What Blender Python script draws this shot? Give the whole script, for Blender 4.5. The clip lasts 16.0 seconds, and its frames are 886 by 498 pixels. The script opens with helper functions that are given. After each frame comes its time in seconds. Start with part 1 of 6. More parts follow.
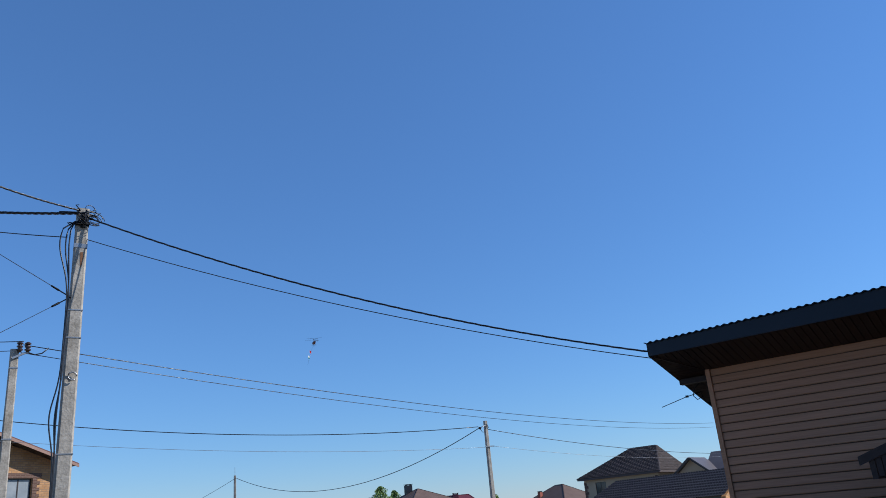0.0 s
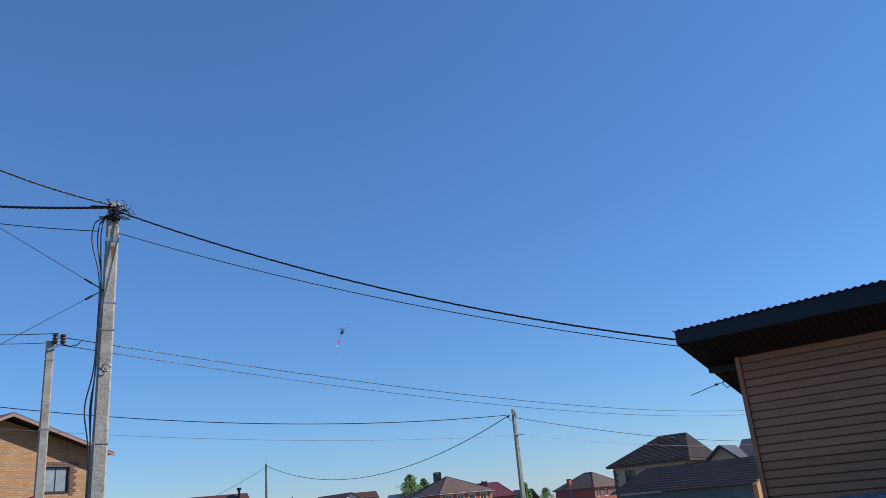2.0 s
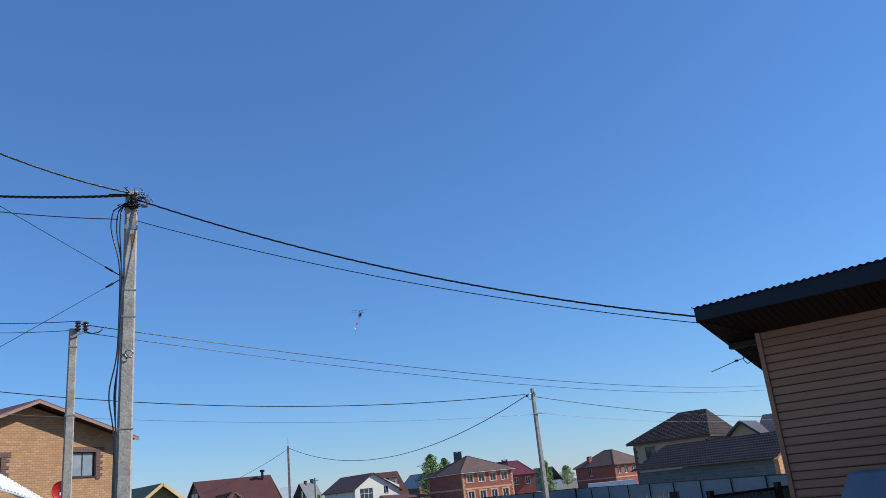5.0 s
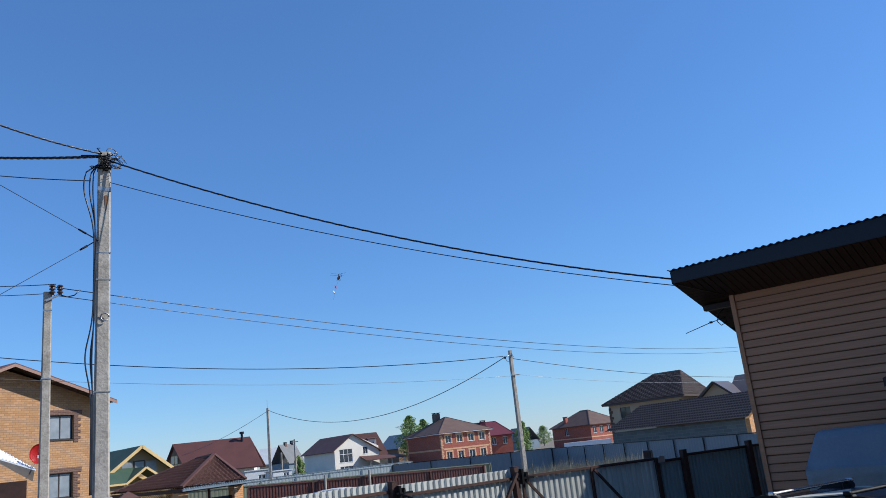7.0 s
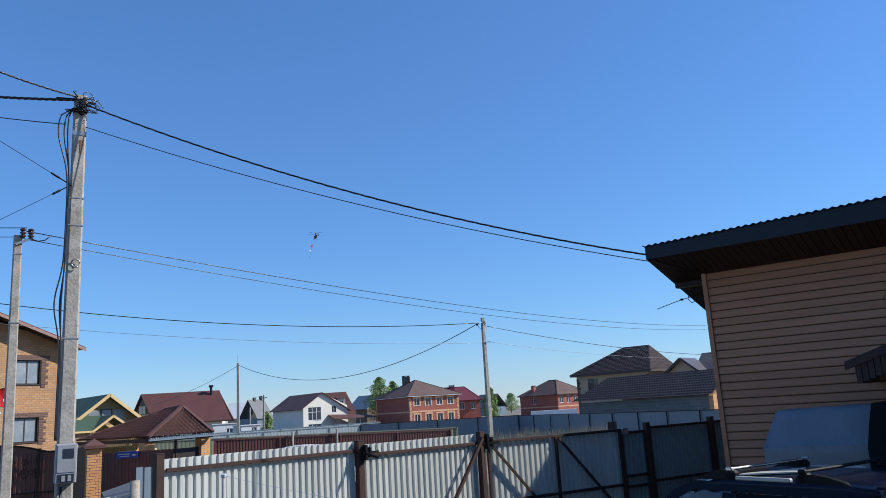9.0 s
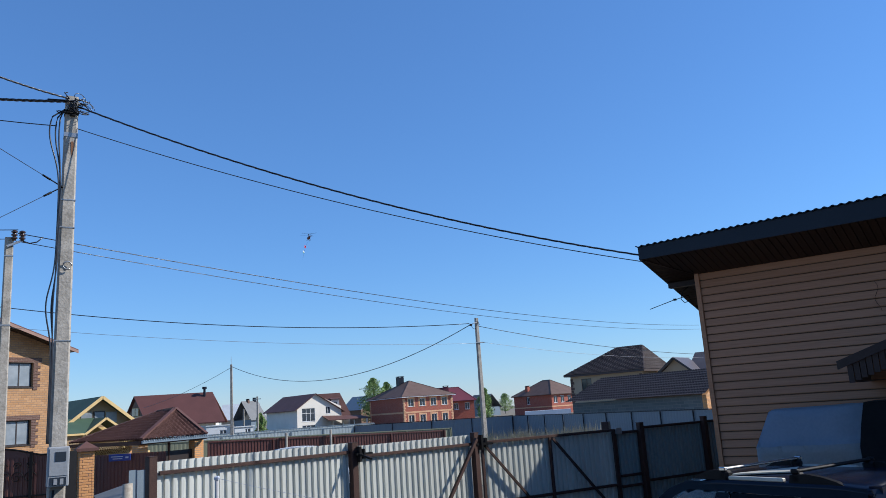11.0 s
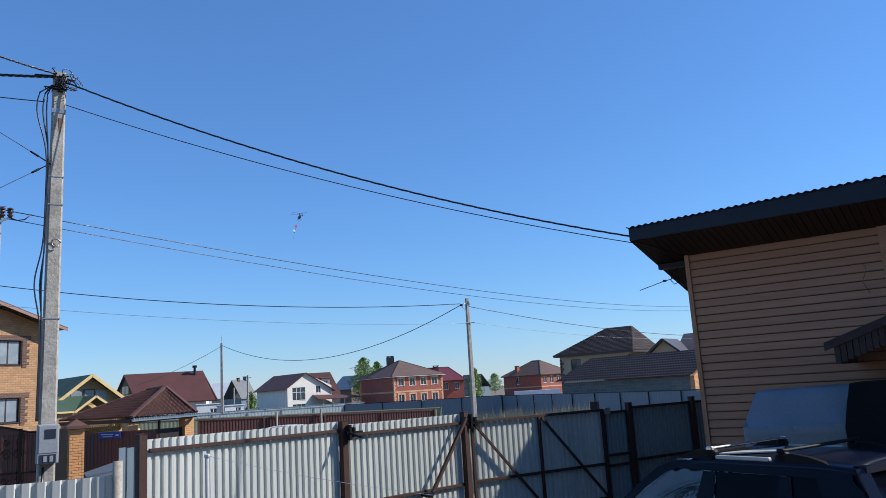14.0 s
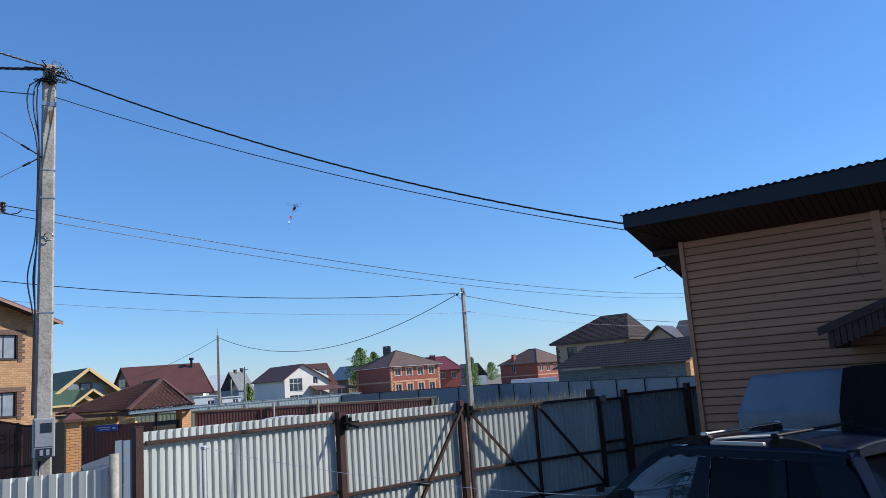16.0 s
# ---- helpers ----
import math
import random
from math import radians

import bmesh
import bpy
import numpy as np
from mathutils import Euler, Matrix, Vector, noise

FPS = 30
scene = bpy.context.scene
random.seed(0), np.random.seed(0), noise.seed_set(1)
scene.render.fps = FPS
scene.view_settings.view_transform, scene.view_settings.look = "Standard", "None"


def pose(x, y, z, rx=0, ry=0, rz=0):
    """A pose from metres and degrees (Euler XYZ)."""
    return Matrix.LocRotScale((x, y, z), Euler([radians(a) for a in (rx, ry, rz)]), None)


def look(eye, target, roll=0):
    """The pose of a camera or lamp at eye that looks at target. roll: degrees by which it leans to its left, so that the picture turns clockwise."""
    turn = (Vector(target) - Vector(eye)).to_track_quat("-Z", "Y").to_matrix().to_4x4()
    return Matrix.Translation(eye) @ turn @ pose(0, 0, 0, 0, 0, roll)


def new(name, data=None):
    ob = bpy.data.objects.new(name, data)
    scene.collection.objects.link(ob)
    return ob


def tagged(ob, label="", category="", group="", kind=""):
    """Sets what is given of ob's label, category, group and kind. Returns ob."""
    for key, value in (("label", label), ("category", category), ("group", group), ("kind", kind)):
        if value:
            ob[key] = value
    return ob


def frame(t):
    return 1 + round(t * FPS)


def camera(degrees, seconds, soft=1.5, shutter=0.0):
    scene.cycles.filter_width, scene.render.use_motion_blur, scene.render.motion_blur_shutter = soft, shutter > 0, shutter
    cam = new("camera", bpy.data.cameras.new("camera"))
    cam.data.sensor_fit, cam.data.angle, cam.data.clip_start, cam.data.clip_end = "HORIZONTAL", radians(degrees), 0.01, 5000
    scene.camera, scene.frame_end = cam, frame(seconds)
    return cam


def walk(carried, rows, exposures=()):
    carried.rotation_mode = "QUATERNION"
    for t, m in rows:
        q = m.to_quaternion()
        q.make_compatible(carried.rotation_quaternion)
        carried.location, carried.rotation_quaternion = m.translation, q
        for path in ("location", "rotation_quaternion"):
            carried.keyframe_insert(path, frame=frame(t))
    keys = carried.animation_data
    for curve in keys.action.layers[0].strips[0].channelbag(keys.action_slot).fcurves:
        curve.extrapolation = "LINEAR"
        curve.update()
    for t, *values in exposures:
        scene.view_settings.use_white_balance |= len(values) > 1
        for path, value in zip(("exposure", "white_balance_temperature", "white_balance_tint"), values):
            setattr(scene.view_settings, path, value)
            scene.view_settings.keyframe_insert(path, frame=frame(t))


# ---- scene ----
cam = camera(59.5, 16.0, soft=0.75)
EYE_Z = 2.45
walk(cam, [
    (0.0, pose(-0.012, -0.011, 2.444, 109.27, 5.02, 1.72)),
    (0.5, pose(-0.006, -0.018, 2.443, 108.71, 5.26, 2.35)),
    (1.0, pose(0.005, -0.002, 2.445, 107.98, 5.32, 2.45)),
    (1.5, pose(0.002, -0.022, 2.446, 107.89, 5.03, 2.76)),
    (2.0, pose(-0.005, -0.031, 2.451, 108.63, 4.98, 3.77)),
    (2.5, pose(-0.013, -0.047, 2.449, 109.23, 5.36, 5.34)),
    (3.0, pose(-0.009, -0.043, 2.454, 109.45, 5.30, 5.98)),
    (3.5, pose(-0.013, -0.036, 2.455, 109.09, 5.02, 5.84)),
    (6.0, pose(-0.014, -0.014, 2.458, 105.70, 6.28, 4.71)),
    (6.5, pose(-0.010, 0.001, 2.456, 104.78, 6.05, 4.02)),
    (7.0, pose(-0.009, -0.007, 2.454, 104.49, 6.07, 3.72)),
    (7.5, pose(-0.001, -0.002, 2.452, 103.85, 6.14, 3.22)),
    (8.0, pose(0.002, 0.012, 2.443, 102.23, 5.80, 2.44)),
    (8.5, pose(0.001, 0.009, 2.446, 101.57, 4.91, 2.01)),
    (9.0, pose(-0.003, 0.006, 2.447, 101.72, 3.50, 1.42)),
    (11.5, pose(0.006, 0.013, 2.456, 101.72, 3.90, 0.76)),
    (12.0, pose(0.012, 0.019, 2.453, 101.25, 4.02, 0.41)),
    (12.5, pose(0.011, 0.014, 2.450, 100.48, 4.18, 0.13)),
    (13.0, pose(0.014, 0.020, 2.452, 99.98, 4.17, 0.12)),
    (13.5, pose(0.013, 0.019, 2.454, 100.15, 3.90, 0.15)),
    (14.0, pose(0.000, 0.020, 2.450, 100.23, 3.53, 0.26)),
    (14.5, pose(-0.001, 0.020, 2.449, 100.17, 3.51, 0.36)),
    (15.0, pose(-0.001, 0.023, 2.448, 100.16, 3.91, 0.46)),
    (15.5, pose(0.013, 0.027, 2.448, 99.80, 4.29, 0.37)),
    (16.0, pose(0.018, 0.031, 2.447, 99.45, 4.19, 0.04)),
], exposures=[(0.0, 0.38, 5720, 10), (3.5, 0.33, 5720, 10), (6.0, 0.47, 5720, 10), (9.0, 0.54, 5720, 10), (16.0, 0.57, 5720, 10)])

# ---- light ----
SUN_AZ, SUN_EL = 86.0, 37.0
world = bpy.data.worlds.new("sky")
scene.world = world
world.use_nodes = True
wn = world.node_tree
sky = wn.nodes.new("ShaderNodeTexSky")
sky.sky_type = "NISHITA"
sky.sun_disc = False
sky.sun_elevation = radians(SUN_EL)
sky.sun_rotation = radians(SUN_AZ)
sky.air_density, sky.dust_density, sky.ozone_density = 1.18, 0.0, 10.0
wn.nodes["Background"].inputs["Strength"].default_value = 0.094
haze = wn.nodes.new("ShaderNodeMixRGB")
haze.inputs[0].default_value = 0.15
haze.inputs[2].default_value = (1.45, 2.9, 5.6, 1.0)
wn.links.new(sky.outputs[0], haze.inputs[1])
wn.links.new(haze.outputs[0], wn.nodes["Background"].inputs["Color"])
sun = new("sun", bpy.data.lights.new("sun", "SUN"))
sun.data.energy, sun.data.angle, sun.data.color = 4.4, radians(0.53), (1.0, 0.90, 0.76)
SUN_WAY = Vector((math.sin(radians(SUN_AZ)) * math.cos(radians(SUN_EL)), math.cos(radians(SUN_AZ)) * math.cos(radians(SUN_EL)), math.sin(radians(SUN_EL))))
sun.matrix_world = look(SUN_WAY * 50, (0, 0, 0))


# ---- materials ----
def surface(name, low, high, rough=0.7, metal=0.0, grain=30.0, patch=1.2, bump=0.15, spread=0.25, coat=0.0, stretch=(1, 1, 1), depth=0.02):
    """A two-scale mottled surface between two colours, with fine relief."""
    m = bpy.data.materials.new(name)
    m.use_nodes = True
    n, ln = m.node_tree.nodes, m.node_tree.links
    b = n["Principled BSDF"]
    tc = n.new("ShaderNodeTexCoord")
    fine, wide = n.new("ShaderNodeTexNoise"), n.new("ShaderNodeTexNoise")
    fine.inputs["Scale"].default_value, wide.inputs["Scale"].default_value = grain, patch
    fine.inputs["Detail"].default_value, wide.inputs["Detail"].default_value = 4, 5
    mp = n.new("ShaderNodeMapping")
    mp.inputs["Scale"].default_value = stretch
    ln.new(tc.outputs["Object"], mp.inputs["Vector"])
    for t in (fine, wide):
        ln.new(mp.outputs[0], t.inputs["Vector"])
    mix = n.new("ShaderNodeMath")
    mix.operation = "MULTIPLY_ADD"
    ln.new(fine.outputs[0], mix.inputs[0])
    mix.inputs[1].default_value = 0.45
    half = n.new("ShaderNodeMath")
    half.operation = "MULTIPLY"
    ln.new(wide.outputs[0], half.inputs[0])
    half.inputs[1].default_value = 0.55
    ln.new(half.outputs[0], mix.inputs[2])
    info = n.new("ShaderNodeObjectInfo")
    vary = n.new("ShaderNodeMath")
    vary.operation = "MULTIPLY_ADD"
    ln.new(info.outputs["Random"], vary.inputs[0])
    vary.inputs[1].default_value = spread * 0.3
    ln.new(mix.outputs[0], vary.inputs[2])
    ramp = n.new("ShaderNodeValToRGB")
    ramp.color_ramp.elements[0].position, ramp.color_ramp.elements[1].position = 0.35, 0.7
    ramp.color_ramp.elements[0].color, ramp.color_ramp.elements[1].color = (*low, 1), (*high, 1)
    ln.new(vary.outputs[0], ramp.inputs[0])
    ln.new(ramp.outputs[0], b.inputs["Base Color"])
    b.inputs["Roughness"].default_value, b.inputs["Metallic"].default_value = rough, metal
    b.inputs["Coat Weight"].default_value = coat
    if bump:
        bp = n.new("ShaderNodeBump")
        bp.inputs["Strength"].default_value, bp.inputs["Distance"].default_value = bump, depth
        ln.new(fine.outputs[0], bp.inputs["Height"])
        ln.new(bp.outputs[0], b.inputs["Normal"])
    return m


def bricks(name, one, two, mortar, long=0.26, high=0.077, joint=0.012):
    """Running-bond brickwork at true size; the wall's own x (or y) and z are its courses."""
    m = surface(name, one, two, 0.85)
    n, ln = m.node_tree.nodes, m.node_tree.links
    b = n["Principled BSDF"]
    tc = n["Texture Coordinate"]
    sep, add, com = n.new("ShaderNodeSeparateXYZ"), n.new("ShaderNodeMath"), n.new("ShaderNodeCombineXYZ")
    ln.new(tc.outputs["Object"], sep.inputs[0])
    ln.new(sep.outputs[0], add.inputs[0])
    ln.new(sep.outputs[1], add.inputs[1])
    ln.new(add.outputs[0], com.inputs[0])
    ln.new(sep.outputs[2], com.inputs[1])
    br = n.new("ShaderNodeTexBrick")
    br.inputs["Scale"].default_value = 1.0
    br.inputs["Brick Width"].default_value, br.inputs["Row Height"].default_value = long, high
    br.inputs["Mortar Size"].default_value, br.inputs["Mortar Smooth"].default_value = joint, 0.2
    br.inputs["Color1"].default_value, br.inputs["Color2"].default_value = (*one, 1), (*two, 1)
    br.inputs["Mortar"].default_value = (*mortar, 1)
    br.inputs["Bias"].default_value = -0.2
    ln.new(com.outputs[0], br.inputs["Vector"])
    wide = n.new("ShaderNodeTexNoise")
    wide.inputs["Scale"].default_value = 0.9
    ln.new(tc.outputs["Object"], wide.inputs["Vector"])
    hsv = n.new("ShaderNodeHueSaturation")
    mr = n.new("ShaderNodeMapRange")
    mr.inputs["To Min"].default_value, mr.inputs["To Max"].default_value = 0.82, 1.18
    ln.new(wide.outputs[0], mr.inputs[0])
    ln.new(mr.outputs[0], hsv.inputs["Value"])
    ln.new(br.outputs["Color"], hsv.inputs["Color"])
    ln.new(hsv.outputs[0], b.inputs["Base Color"])
    bp = n.new("ShaderNodeBump")
    bp.invert = True
    bp.inputs["Strength"].default_value, bp.inputs["Distance"].default_value = 0.6, 0.01
    ln.new(br.outputs["Fac"], bp.inputs["Height"])
    ln.new(bp.outputs[0], b.inputs["Normal"])
    return m


def glass(name, tint, rough=0.05):
    m = bpy.data.materials.new(name)
    m.use_nodes = True
    b = m.node_tree.nodes["Principled BSDF"]
    b.inputs["Base Color"].default_value = (*tint, 1)
    b.inputs["Roughness"].default_value = rough
    b.inputs["Transmission Weight"].default_value = 1.0
    b.inputs["IOR"].default_value = 1.12
    return m


CONCRETE = surface("concrete", (0.20, 0.178, 0.145), (0.42, 0.385, 0.33), 0.92, grain=26, patch=6, bump=0.5, depth=0.014)
GALV = surface("galvanised_sheet", (0.40, 0.41, 0.375), (0.60, 0.605, 0.545), 0.38, 0.1, 22, 3.0, 0.05, stretch=(1, 1, 0.06))
GREYBLUE = surface("grey_blue_sheet", (0.13, 0.17, 0.20), (0.17, 0.21, 0.25), 0.45, 0.2, 40, 0.5, 0.05)
MIDGREY = surface("shaded_grey_sheet", (0.20, 0.255, 0.255), (0.27, 0.32, 0.315), 0.5, 0.0, 40, 0.5, 0.05)
PALEGREY = surface("pale_grey_sheet", (0.27, 0.31, 0.31), (0.35, 0.39, 0.39), 0.45, 0.2, 40, 0.5, 0.05)
BROWNSHEET = surface("brown_sheet", (0.078, 0.028, 0.021), (0.115, 0.043, 0.033), 0.45, 0.0, 40, 0.7, 0.05)
OLIVE = surface("olive_sheet", (0.14, 0.15, 0.10), (0.19, 0.20, 0.13), 0.6, 0.0, 40, 0.7, 0.05)
RUSTY = surface("brown_primed_steel", (0.030, 0.015, 0.012), (0.062, 0.030, 0.022), 0.65, 0.0, 60, 4, 0.2)
STEEL = surface("grey_steel", (0.25, 0.25, 0.25), (0.4, 0.4, 0.4), 0.4, 0.7, 60, 4, 0.1)
BOXGREY = surface("grey_painted_box", (0.22, 0.23, 0.24), (0.30, 0.31, 0.32), 0.5, 0.0, 30, 3, 0.05)
PIPEGREY = surface("dull_pipe", (0.24, 0.24, 0.24), (0.34, 0.34, 0.33), 0.6, 0.0, 30, 3, 0.1)
AWNING = surface("grey_brown_boards", (0.036, 0.023, 0.019), (0.055, 0.037, 0.031), 0.6, 0.0, 30, 2, 0.1)
ROOFDARK = surface("dark_tile_roof", (0.066, 0.054, 0.053), (0.10, 0.085, 0.082), 0.42, 0.0, 25, 0.6, 0.1)
WIRE = surface("black_cable", (0.010, 0.011, 0.015), (0.022, 0.023, 0.028), 0.32, 0.0, 60, 4, 0)
ALUWIRE = surface("bare_wire", (0.16, 0.17, 0.18), (0.28, 0.28, 0.28), 0.4, 0.6, 60, 4, 0)
CERAMIC = surface("dark_insulator", (0.03, 0.015, 0.012), (0.06, 0.03, 0.02), 0.25, 0, 30, 4, 0)
SIDING = surface("brown_siding", (0.305, 0.129, 0.055), (0.455, 0.202, 0.096), 0.55, 0.0, 60, 3.0, 0.25, stretch=(0.04, 1, 1), depth=0.006)
FASCIA = surface("dark_fascia_sheet", (0.007, 0.009, 0.016), (0.012, 0.015, 0.024), 0.4, 0.0, 40, 1.5, 0.05)
SOFFIT = surface("dark_brown_soffit", (0.022, 0.012, 0.009), (0.036, 0.020, 0.015), 0.5, 0.0, 40, 1.5, 0.05)
ROOFBROWN = surface("brown_metal_roof", (0.085, 0.042, 0.034), (0.13, 0.066, 0.054), 0.6, 0.0, 25, 0.6, 0.1)
ROOFMAROON = surface("maroon_metal_roof", (0.10, 0.016, 0.026), (0.14, 0.026, 0.038), 0.6, 0.0, 25, 0.6, 0.1)
ROOFGREY = surface("grey_brown_roof", (0.082, 0.066, 0.062), (0.125, 0.102, 0.096), 0.7, 0.0, 25, 0.6, 0.1)
ROOFTAUPE = surface("taupe_metal_roof", (0.098, 0.064, 0.052), (0.145, 0.098, 0.080), 0.7, 0.0, 25, 0.6, 0.1)
GREYROOF = surface("weathered_grey_roof", (0.085, 0.09, 0.092), (0.13, 0.135, 0.138), 0.6, 0.0, 25, 0.6, 0.1)
PALEROOF = surface("pale_grey_roof", (0.40, 0.42, 0.43), (0.50, 0.52, 0.53), 0.5, 0.0, 25, 0.6, 0.05)
ROOFGREEN = surface("green_roof", (0.028, 0.060, 0.036), (0.050, 0.092, 0.058), 0.8, 0.0, 25, 0.6, 0.2)
ROOFDARKRED = surface("dark_red_brown_roof", (0.080, 0.028, 0.022), (0.115, 0.042, 0.034), 0.65, 0.0, 25, 0.6, 0.1)
YBRICK = bricks("yellow_brick", (0.56, 0.26, 0.085), (0.66, 0.35, 0.14), (0.36, 0.25, 0.16))
HBRICK = bricks("tan_house_brick", (0.33, 0.175, 0.072), (0.43, 0.245, 0.115), (0.24, 0.155, 0.095), 0.27, 0.110, 0.014)
TANWOOD = surface("tan_boards", (0.24, 0.165, 0.085), (0.32, 0.225, 0.12), 0.7, 0.0, 25, 2, 0.1)
TINT = surface("dark_tinted_glass", (0.003, 0.005, 0.010), (0.004, 0.006, 0.012), 0.06, 0.0, 3, 1, 0)
FASCIABROWN = surface("rosy_brown_board", (0.20, 0.115, 0.085), (0.27, 0.16, 0.12), 0.6, 0.0, 30, 2, 0.1)
RUST = surface("rust_stain", (0.16, 0.07, 0.03), (0.28, 0.14, 0.07), 0.9, 0.0, 30, 6, 0.1)
DKBRICK = bricks("dark_brown_brick", (0.085, 0.042, 0.030), (0.12, 0.06, 0.042), (0.16, 0.11, 0.085))
RBRICK = bricks("red_brick", (0.29, 0.062, 0.038), (0.37, 0.088, 0.052), (0.32, 0.16, 0.11))
TRIMBRICK = bricks("pale_orange_brick", (0.62, 0.32, 0.16), (0.68, 0.38, 0.20), (0.5, 0.36, 0.25))
GREYBLOCK = bricks("grey_block", (0.11, 0.125, 0.125), (0.15, 0.165, 0.16), (0.18, 0.18, 0.17), 0.6, 0.2, 0.015)
RENDERWHITE = surface("white_render", (0.62, 0.585, 0.51), (0.72, 0.685, 0.61), 0.9, 0.0, 30, 0.5, 0.1)
RENDERBEIGE = surface("beige_render", (0.36, 0.28, 0.19), (0.44, 0.34, 0.23), 0.9, 0.0, 30, 0.5, 0.1)
WHITEPVC = surface("white_frame", (0.74, 0.74, 0.74), (0.82, 0.82, 0.82), 0.4, 0.0, 20, 1, 0)
DARKFRAME = surface("dark_brown_frame", (0.022, 0.016, 0.014), (0.036, 0.026, 0.022), 0.4, 0.0, 20, 1, 0)
PALEWOOD = surface("pale_yellow_wood", (0.52, 0.36, 0.14), (0.64, 0.46, 0.20), 0.6, 0.0, 25, 2, 0.1)
DARKWOOD = surface("brown_wood", (0.10, 0.055, 0.03), (0.16, 0.09, 0.05), 0.7, 0.0, 25, 2, 0.1)
CURTAIN = surface("pale_curtain", (0.14, 0.165, 0.185), (0.27, 0.295, 0.315), 0.3, 0.0, 2.5, 1.2, 0)
PANE = surface("window_pane", (0.022, 0.03, 0.04), (0.035, 0.045, 0.06), 0.06, 0.0, 3, 1, 0)
CARPAINT = surface("dark_blue_paint", (0.004, 0.007, 0.018), (0.006, 0.010, 0.024), 0.20, 0.0, 20, 1, 0)
BLACKPLASTIC = surface("black_plastic", (0.006, 0.006, 0.007), (0.012, 0.012, 0.013), 0.55, 0, 60, 4, 0.05)
CHROME = surface("satin_aluminium", (0.55, 0.54, 0.52), (0.68, 0.66, 0.64), 0.25, 0.9, 60, 4, 0)
CARGLASS = glass("car_glass", (0.95, 0.97, 0.97))
RUBBER = surface("tyre_rubber", (0.012, 0.012, 0.012), (0.025, 0.025, 0.025), 0.85, 0, 60, 4, 0.2)
CLOTH = surface("pale_blue_tarp", (0.32, 0.36, 0.43), (0.41, 0.44, 0.50), 0.75, 0, 30, 2, 0.15)
CLOTHGREY = surface("pale_grey_cloth", (0.36, 0.35, 0.345), (0.45, 0.44, 0.43), 0.8, 0, 30, 2, 0.15)
BLACKTARP = surface("black_cover", (0.004, 0.0045, 0.006), (0.009, 0.010, 0.012), 0.7, 0, 20, 2, 0.2)
LEAF = surface("leaf", (0.13, 0.20, 0.050), (0.26, 0.36, 0.11), 0.7, 0, 8, 0.8, 0)
BARK = surface("bark", (0.10, 0.085, 0.07), (0.28, 0.26, 0.23), 0.9, 0, 20, 3, 0.4)
DRYGRASS = surface("dry_grass", (0.30, 0.25, 0.15), (0.48, 0.41, 0.26), 0.9, 0, 20, 1, 0)
PBRICK = surface("orange_brick", (0.42, 0.19, 0.065), (0.58, 0.29, 0.11), 0.85, 0.0, 30, 3, 0.2, spread=1.0)
MORTAR = surface("grey_mortar", (0.30, 0.27, 0.23), (0.40, 0.36, 0.31), 0.9, 0.0, 40, 3, 0.2)
SOIL = surface("yard_soil", (0.10, 0.085, 0.06), (0.20, 0.17, 0.12), 0.95, 0, 3, 0.15, 0.5)
for dull, level in ((BLACKPLASTIC, 0.12), (FASCIA, 0.25), (SOFFIT, 0.2), (BLACKTARP, 0.15), (TINT, 0.14), (CARPAINT, 0.20), (RUSTY, 0.3), (AWNING, 0.2), (ROOFGREY, 0.15), (ROOFTAUPE, 0.15), (ROOFDARK, 0.3), (ROOFBROWN, 0.25)):
    dull.node_tree.nodes["Principled BSDF"].inputs["Specular IOR Level"].default_value = level
REDPLASTIC = surface("red_plastic", (0.55, 0.02, 0.02), (0.65, 0.035, 0.03), 0.4, 0, 20, 2, 0)
WHITESHEET = surface("white_sheet", (0.66, 0.68, 0.70), (0.78, 0.79, 0.80), 0.5, 0, 20, 2, 0.05)
# Cream of the light reflected on the car roof.
CREAM = surface("cream_roof_reflection", (0.36, 0.345, 0.29), (0.46, 0.44, 0.375), 0.45, 0, 30, 6, 0)
SIGNTEXT = surface("faded_white_lettering", (0.36, 0.39, 0.46), (0.48, 0.50, 0.56), 0.5, 0, 20, 2, 0)
PIPETAN = surface("weathered_tan_pipe", (0.20, 0.165, 0.12), (0.40, 0.36, 0.29), 0.7, 0.0, 30, 5, 0.15)
# Sunlight on the dash is put into this very pale grey.
DASH = surface("sunlit_grey_dash", (0.62, 0.62, 0.60), (0.74, 0.74, 0.72), 0.6, 0, 30, 6, 0.1)
# Missing sunlight on the sunshade is made up by whiter, translucent cloth.
SHADECLOTH = surface("sunlit_shade_cloth", (0.78, 0.78, 0.77), (0.86, 0.86, 0.85), 0.6, 0, 30, 6, 0.1)
thin = SHADECLOTH.node_tree.nodes.new("ShaderNodeBsdfTranslucent")
thin.inputs["Color"].default_value = (0.86, 0.86, 0.85, 1)
both = SHADECLOTH.node_tree.nodes.new("ShaderNodeMixShader")
both.inputs[0].default_value = 0.55
SHADECLOTH.node_tree.links.new(SHADECLOTH.node_tree.nodes["Principled BSDF"].outputs[0], both.inputs[1])
SHADECLOTH.node_tree.links.new(thin.outputs[0], both.inputs[2])
SHADECLOTH.node_tree.links.new(both.outputs[0], SHADECLOTH.node_tree.nodes["Material Output"].inputs["Surface"])
BLUESIGN = surface("blue_enamel", (0.012, 0.034, 0.19), (0.017, 0.044, 0.24), 0.35, 0, 20, 2, 0)


# ---- helpers for building ----
def empty(name, m, label, category, group="", kind=""):
    ob = new(name)
    ob.empty_display_size = 0.2
    ob.matrix_world = m
    return tagged(ob, label, category, group, kind)


